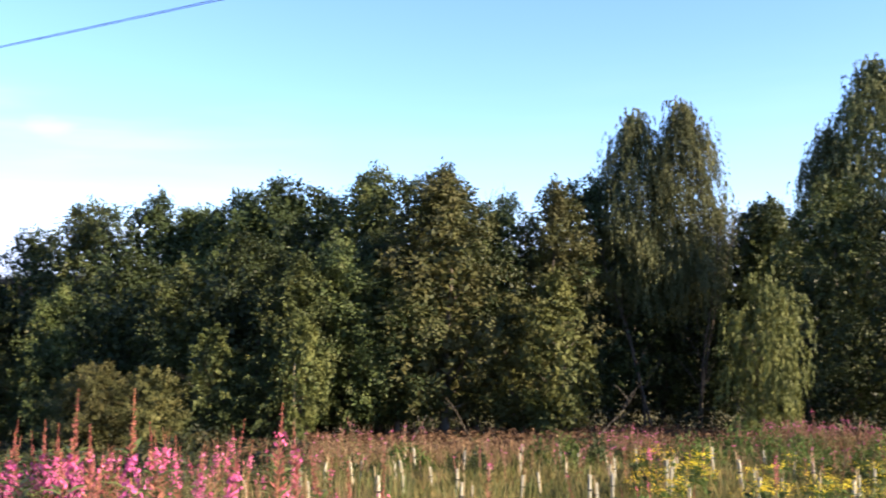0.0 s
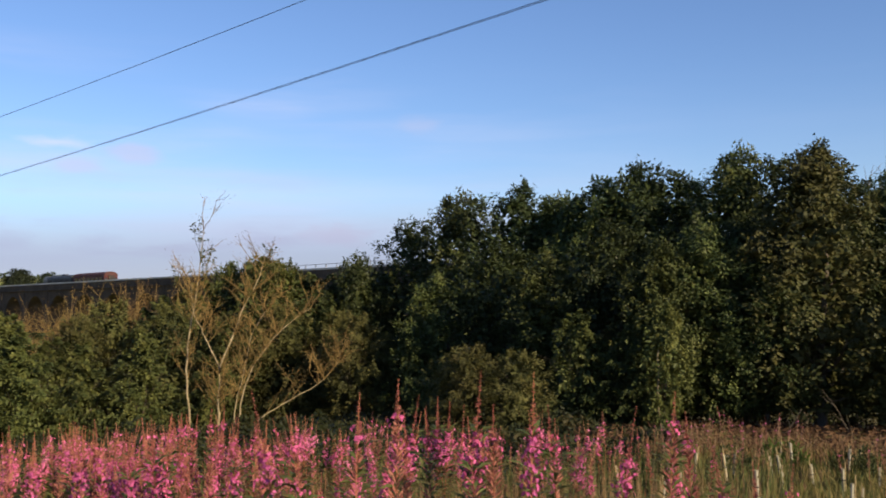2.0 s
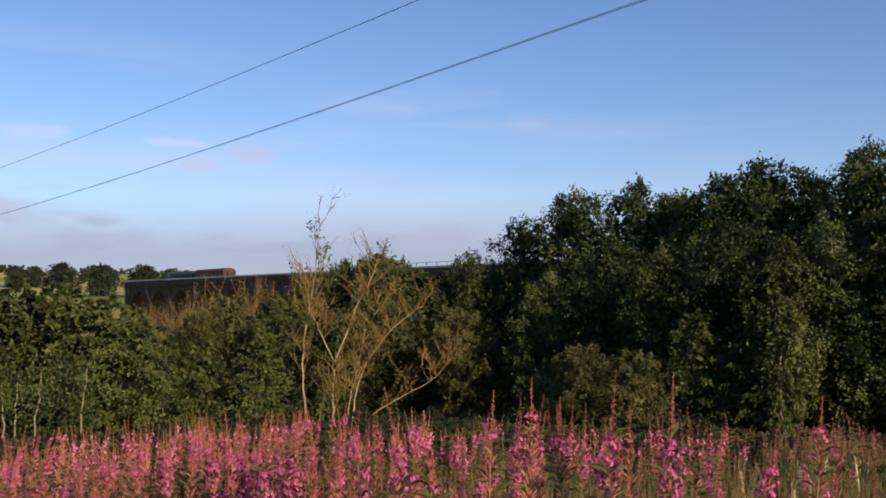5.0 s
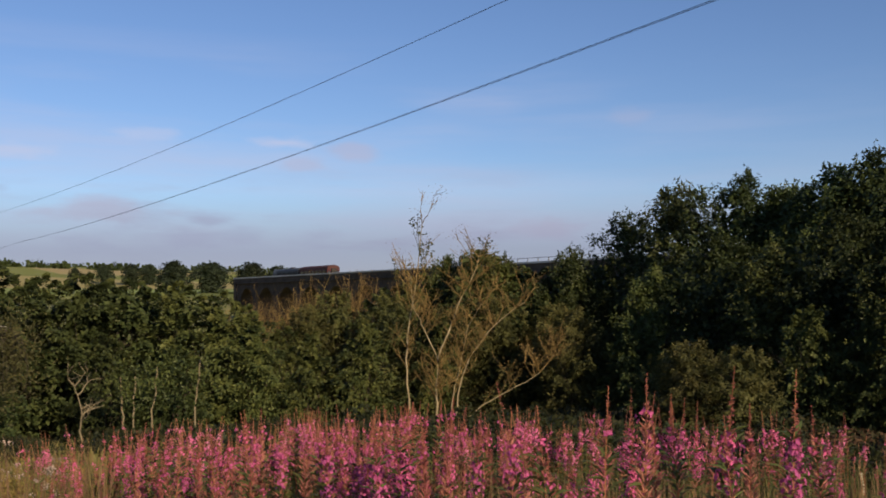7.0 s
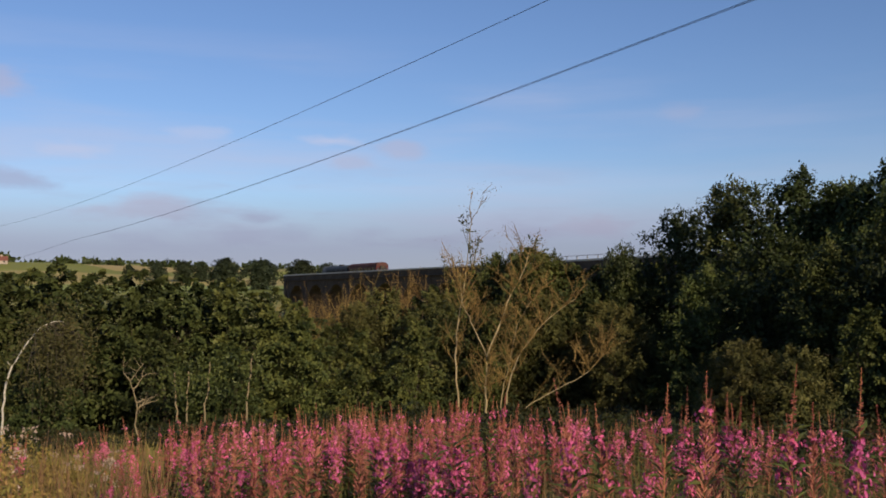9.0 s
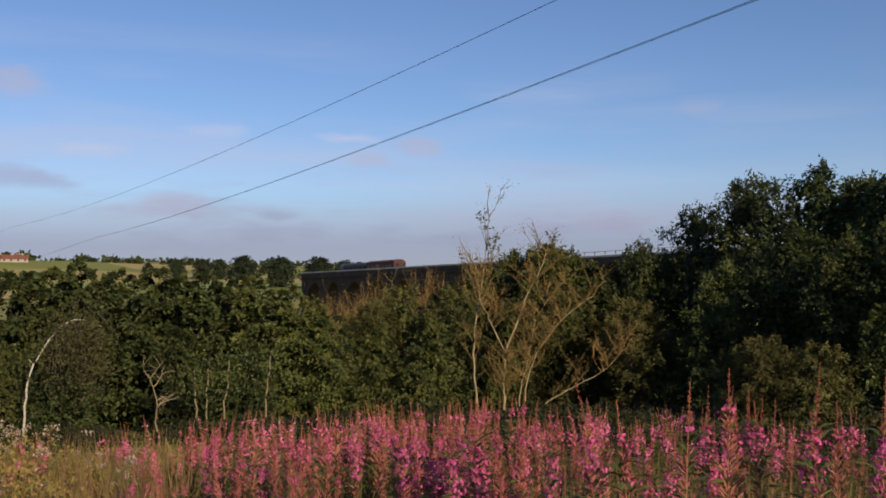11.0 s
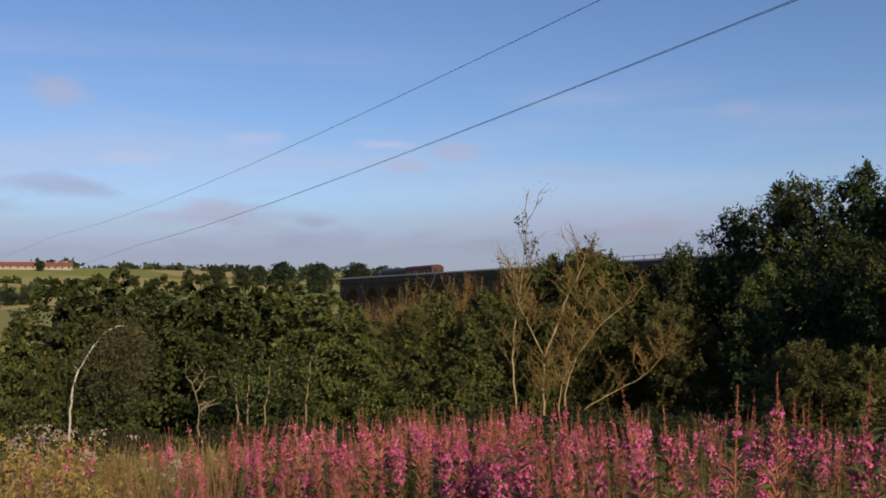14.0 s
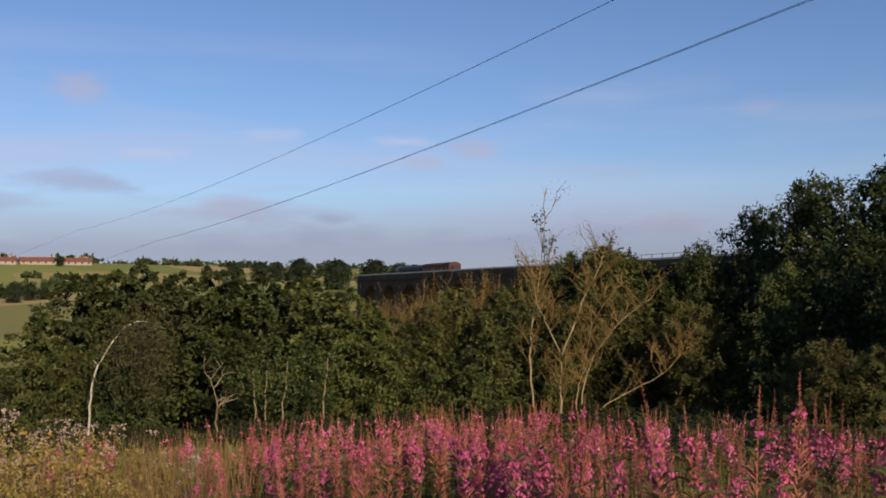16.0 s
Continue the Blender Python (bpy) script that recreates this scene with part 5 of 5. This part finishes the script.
grass("rough_grass", "rough straw and green summer grass", M_GRASS, 40000, -30, 9, 4, 21.5, 0.22, 0.012)
grass("tussock_grass", "pale tussocks of seeding grass", M_GRASS, 24000, -30, 8, 8, 21, 0.38, 0.012, 0.3, 9.0)
# this grass carries the shade between the flower stems in its colour
grass("rough_grass", "green rough grass under the flowers", M_SHADED_GROWTH, 9000, 8, 68, 3.2, 15, 0.42, 0.014)
grass("dry_shoots", "brown seeding stalks between the flowers", M_DOCK, 3600, 4, 40, 4.6, 10, 0.72, 0.014, 0.12)
grass("leafy_shoots", "olive leafy shoots between the flowers", M_HERB, 12000, 2, 56, 4.2, 16, 0.55, 0.022, 0.22, 17.0)
grass("green_herbs", "patches of green leafy herbs in the grass", M_SEDGE, 18000, -30, 8, 8, 21.5, 0.26, 0.03, 0.6, 4.0)
grass("green_herbs", "dark green leafy clumps in the grass", M_LAYER, 10000, -30, 12, 9, 22, 0.3, 0.03, 0.5, 14.0)
grass("rough_grass", "short mown turf on the path", M_SEDGE, 9000, -180, 180, 0.3, 5, 0.07, 0.006, 0.5)
grass("rough_grass", "dry grass in front of the bushes", M_GRASS, 7000, 40, 70, 14, 30, 0.3, 0.03)


def seed_heads():
    """Seeding willowherb and rusty docks along the foot of the wood."""
    patch = {k: Geo() for k in HERB_MATS}
    p = np.concatenate([scatter(1300, -28, -3, 18.5, 23.5), scatter(240, -28, 10, 15, 20.5)])
    q = np.array([noise.noise(Vector((a * 0.3, b * 0.3, 6))) for a, b, _ in p])
    for (x, y, z), v in zip(p, q):
        if v + r.normal(0, 0.06) > 0.08:
            m = pose(x, y, z - 0.02, r.normal(0, 5), r.normal(0, 5), r.random() * 360) @ Matrix.Scale((0.50 + 0.45 * min(max(v, 0), 0.4)) * r.normal(1, 0.1), 4)
            for key, g in LIGHT_HERBS[1 + 2 * r.integers(0, 4)].items():
                patch[key].join(g, m)
    e = tagged(new("seeding_willowherb"), "dull pink willowherb gone to seed along the wood", "plants", kind="stuff")
    for k, g in patch.items():
        part(k, g, M_SEED if k in ("pod_spike", "bud_spike") else HERB_MATS[k], e)
    g = Geo()
    p = np.concatenate([scatter(160, -28, 12, 14, 24), scatter(420, -5, 10, 17.5, 21.5), scatter(200, -28, -5, 18, 23)])
    h = 0.5 * (0.6 + 0.6 * r.random(len(p)))
    for _ in range(9):
        o = r.normal(0, 0.22, p.shape) + UP
        g.add(*blades(p + UP * (h * (0.4 + 0.5 * r.random(len(p))))[:, None], o, r.normal(0, 1, p.shape), h * 0.2, 0.016, 0.05))
    g.add(*blades(p, UP + r.normal(0, 0.08, p.shape), r.normal(0, 1, p.shape), h, 0.012, 0))
    tagged(new("docks", g.mesh("docks", M_DOCK)), "thin rust-brown seeding docks in the grass", "plants", kind="stuff")


seed_heads()


def herb_mound(az, d, wide, tall, seed):
    """A low mound of green leafy herbs in the grass."""
    q = np.random.default_rng(seed)
    e = tagged(new("herb_mound"), "low green leafy herb mound in the grass", "plant", "herb mounds in the meadow")
    x, y, z = on(az, d)
    e.matrix_basis = pose(x, y, z - 0.03, 0, 0, q.random() * 360)
    n = 1500
    a, rho, u = q.random(n) * 2 * math.pi, np.sqrt(q.random(n)) * wide * (0.8 + 0.3 * q.random(n)), q.random(n) ** 0.5
    p = np.stack([np.cos(a) * rho, np.sin(a) * rho, tall * u * np.clip(1.05 - (rho / wide) ** 2, 0.12, 1) * (0.8 + 0.4 * np.sin(a * 3 + seed))], -1)
    p[:, 2] = np.maximum(p[:, 2], 0.02)
    part("foliage", Geo().add(*blades(p, q.normal(0, 0.6, p.shape) + UP * 0.5, q.normal(0, 0.5, p.shape) + UP, 0.11 * (0.6 + 0.8 * q.random(n)), 0.04, 0.1)), M_SEDGE if seed % 3 else M_LAYER, e)


for n, (az, d, wide, tall) in enumerate([(-6.4, 18.2, 0.9, 0.75), (-8.6, 19.0, 0.7, 0.6), (-19.6, 18.5, 0.9, 0.7), (-14.2, 19.5, 0.8, 0.6), (-1.4, 17.4, 0.6, 0.5), (-22.6, 17.0, 0.8, 0.65),
                                         (2.6, 18.6, 0.7, 0.5), (-11.4, 16.4, 0.6, 0.45), (-17.0, 21.0, 1.0, 0.8), (-24.6, 20.0, 1.0, 0.8), (5.4, 17.0, 0.6, 0.5)]):
    herb_mound(az, d, wide, tall, 200 + n)


def bramble_bank():
    """Tangle of yellowing brambles and thistles at the end of the slope."""
    n = 30000
    p = scatter(n, 53, 70, 6.5, 13.5)
    az = np.degrees(np.arctan2(-p[:, 0], p[:, 1]))
    top = np.interp(az, (53, 58, 62, 70), (0.60, 0.74, 1.05, 1.22)) * (0.8 + 0.35 * np.sin(p[:, 0] * 2.1) * np.cos(p[:, 1] * 1.7))
    p[:, 2] += top * r.random(n) ** 0.6
    g = Geo().add(*blades(p, r.normal(0, 1, p.shape) + UP * 0.2, r.normal(0, 0.6, p.shape) + UP, 0.045 * (0.5 + 1.0 * r.random(n)), 0.026, 0.12))
    tagged(new("brambles", g.mesh("brambles", M_BRAMBLE)), "yellowing bramble tangle on the slope", "bushes", kind="stuff")


bramble_bank()
grass("dry_stalks", "tan seeding grass and dock stalks in the brambles", M_DOCK, 1500, 53.5, 70, 6.5, 13, 0.95, 0.016, 0.2)
grass("dry_stalks", "straw stalks in the brambles", M_GRASS, 1500, 53.5, 70, 6.5, 13, 0.9, 0.014, 0.25)


def thistle(seed):
    q = np.random.default_rng(seed)
    e = tagged(new("thistle"), "seeding thistle with pale fluffy heads", "thistle", "thistles in the brambles")
    st, fl, lf = Geo(), Geo(), Geo()
    stem, rad, _ = limb((0, 0, 0), (0, 0, 1), 1.15, 0.008, 0.004, 0.03, 0.02, 6, q)
    st.add(*tube(stem, rad, 4))
    for _ in range(9):
        i = q.integers(3, 7)
        b, br, _ = limb(stem[i], (q.normal(0, 0.7), q.normal(0, 0.7), 0.8), 0.22, 0.004, 0.002, 0.15, 0.15, 4, q)
        st.add(*tube(b, br, 3))
        p = np.repeat(b[-1:], 12, 0) + q.normal(0, 0.018, (12, 3))
        fl.add(*blades(p, q.normal(0, 1, (12, 3)), q.normal(0, 1, (12, 3)), 0.032, 0.02, 0.1))
    p = stem[q.integers(0, 6, 22)]
    lf.add(*blades(p, q.normal(0, 1, (22, 3)) + UP * 0.4, q.normal(0, 0.5, (22, 3)) + UP, 0.14, 0.03, 0.12))
    part("stem", st, M_HERB, e)
    tagged(part("seed_fluff", fl, M_FLUFF, e, "pale seed fluff"), kind="stuff")
    part("leaves", lf, M_BRAMBLE, e)
    return e


TH = [thistle(i) for i in (1, 2, 3)]
for n in range(30):
    az = 53.2 + 14 * r.random() ** 0.55
    x, y, z = on(az, 8.5 + 4.5 * r.random())
    m = pose(x, y, z, 0, 0, r.random() * 360) @ Matrix.Scale(np.interp(az, (52, 58, 63, 68), (0.72, 0.72, 0.86, 1.0)) * r.normal(1, 0.08), 4)
    place(TH[n % 3], m, n < 3)


def ragwort(seed):
    q = np.random.default_rng(seed)
    e = tagged(new("ragwort"), "bushy ragwort with clusters of yellow flowers", "flower", "ragworts in the grass")
    st, fl, lf = Geo(), Geo(), Geo()
    for _ in range(7):
        b, br, _ = limb((q.normal(0, 0.08), q.normal(0, 0.08), 0), (q.normal(0, 0.3), q.normal(0, 0.3), 1), 0.75 * (0.75 + 0.35 * q.random()), 0.006, 0.003, 0.06, 0.05, 5, q)
        st.add(*tube(b, br, 3))
        n = 24
        p = b[-1] + q.normal(0, 1, (n, 3)) * [0.08, 0.08, 0.025]
        fl.add(*blades(p, q.normal(0, 1, (n, 3)) * [1, 1, 0.3], q.normal(0, 0.4, (n, 3)) + UP, 0.027, 0.025, 0.08))
        p = b[q.integers(0, 5, 14)]
        lf.add(*blades(p, q.normal(0, 1, (14, 3)) + UP * 0.3, q.normal(0, 0.5, (14, 3)) + UP, 0.13, 0.05, 0.1))
    part("stems", st, M_HERB, e)
    tagged(part("bloom", fl, M_YELLOW, e, "bright yellow flower clusters"), kind="stuff")
    part("leaves", lf, M_SEDGE, e)
    return e


RW = [ragwort(i) for i in (5, 6)]
for n in range(16):
    az = (-15, -17.5, -20.5, -24, -13)[n % 5] + r.normal(0, 0.9)
    x, y, z = on(az, 10.8 + 3.8 * r.random())
    m = pose(x, y, z, 0, 0, r.random() * 360) @ Matrix.Scale(r.normal(0.92, 0.1), 4)
    place(RW[n % 2], m, n < 2)

# ---------------------------------------------------------------- young plantation


def tree_shelter():
    e = tagged(new("tree_shelter"), "pale plastic tree guard tube tied to a cane", "tree guard", "tree guards in the plantation")
    t = np.linspace(0, 2 * math.pi, 11)[:-1]
    g = Geo()
    o = np.stack([np.cos(t), np.sin(t), 0 * t], -1)
    rings = [o * 0.021 + UP * 0, o * 0.021 + UP * 0.60, o * 0.024 + UP * 0.62, o * 0.019 + UP * 0.62, o * 0.018 + UP * 0.05]
    for a, b in zip(rings, rings[1:]):
        g.add(np.concatenate([a, b]), [(i, (i + 1) % 10, 10 + (i + 1) % 10, 10 + i) for i in range(10)])
    part("tube", g, M_SHELTER, e, smooth=True)
    part("cane", Geo().add(*tube([(0.036, 0, -0.1), (0.036, 0, 0.4), (0.038, 0, 0.74)], [0.008, 0.008, 0.007], 5)), M_CANE, e, "bamboo cane")
    part("tie", Geo().add(*box((-0.03, -0.03, 0.42), (0.047, 0.03, 0.435))), M_BLACK, e)
    return e


TS = tree_shelter()
for n in range(60):
    row, k = n % 6, n // 6
    d = 12.2 + row * 1.3 + r.normal(0, 0.25)
    x = -2.9 + k * 0.95 + r.normal(0, 0.22) + 0.3 * row
    y = math.sqrt(max(d * d - x * x, 1))
    m = pose(x, y, float(height(x, y)) - 0.03, r.normal(0, 4), r.normal(0, 4), r.random() * 360) @ Matrix.Scale(r.normal(0.85, 0.1), 4)
    place(TS, m, n == 0)


def undergrowth():
    """Low scrub at the foot of the wood and the bushes, its colour darkened for shade."""
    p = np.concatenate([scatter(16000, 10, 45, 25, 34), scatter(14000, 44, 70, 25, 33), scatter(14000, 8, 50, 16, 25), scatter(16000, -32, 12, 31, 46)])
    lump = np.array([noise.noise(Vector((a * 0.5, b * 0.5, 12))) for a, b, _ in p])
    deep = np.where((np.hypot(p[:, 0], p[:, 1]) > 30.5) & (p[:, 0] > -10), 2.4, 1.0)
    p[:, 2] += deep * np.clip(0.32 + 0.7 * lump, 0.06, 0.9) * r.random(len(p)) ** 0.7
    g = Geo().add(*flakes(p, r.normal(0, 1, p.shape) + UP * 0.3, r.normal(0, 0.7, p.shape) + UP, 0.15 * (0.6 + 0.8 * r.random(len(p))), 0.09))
    tagged(new("undergrowth", g.mesh("undergrowth", M_SHADED_GROWTH)), "low dark scrub at the foot of the trees", "bushes", kind="stuff")


undergrowth()


def litter():
    """Dead bracken and fallen branches on the floor at the edge of the wood."""
    p = scatter(11000, -28, 14, 21.2, 31)
    p[:, 2] += 0.25 * r.random(len(p))
    g = Geo().add(*blades(p, r.normal(0, 1, p.shape) * [1, 1, 0.4], r.normal(0, 0.5, p.shape) + UP, 0.2, 0.06, 0.1))
    tagged(new("bracken_litter", g.mesh("bracken_litter", M_BRACKEN)), "dead rust-brown bracken under the trees", "plants", kind="stuff")


litter()


def fallen_branch(az, d, length, turn):
    q = np.random.default_rng(int(d * 10))
    e = tagged(new("fallen_branch"), "bare grey fallen branch at the foot of the wood", "branch", "fallen branches")
    x, y, z = on(az, d)
    e.matrix_basis = pose(x, y, z, 0, 0, turn)
    b, br, _ = limb((0, 0, 0), (0.6, 0, 0.7), length, 0.018, 0.007, 0.1, 0, 8, q)
    part("stem", Geo().add(*tube(b, br, 5)), M_BARK, e)
    for i in (3, 5, 6):
        c, cr, _ = limb(b[i], q.normal(0, 1, 3) + UP * 0.6, length * 0.35, 0.012, 0.005, 0.15, 0, 5, q)
        part("twig", Geo().add(*tube(c, cr, 4)), M_BARK, e)


for az, d, length, turn in ((2.2, 26.4, 0.9, 0), (-8.6, 27.0, 2.0, 10), (-1.5, 27.5, 1.6, 200)):
    fallen_branch(az, d, length, turn)
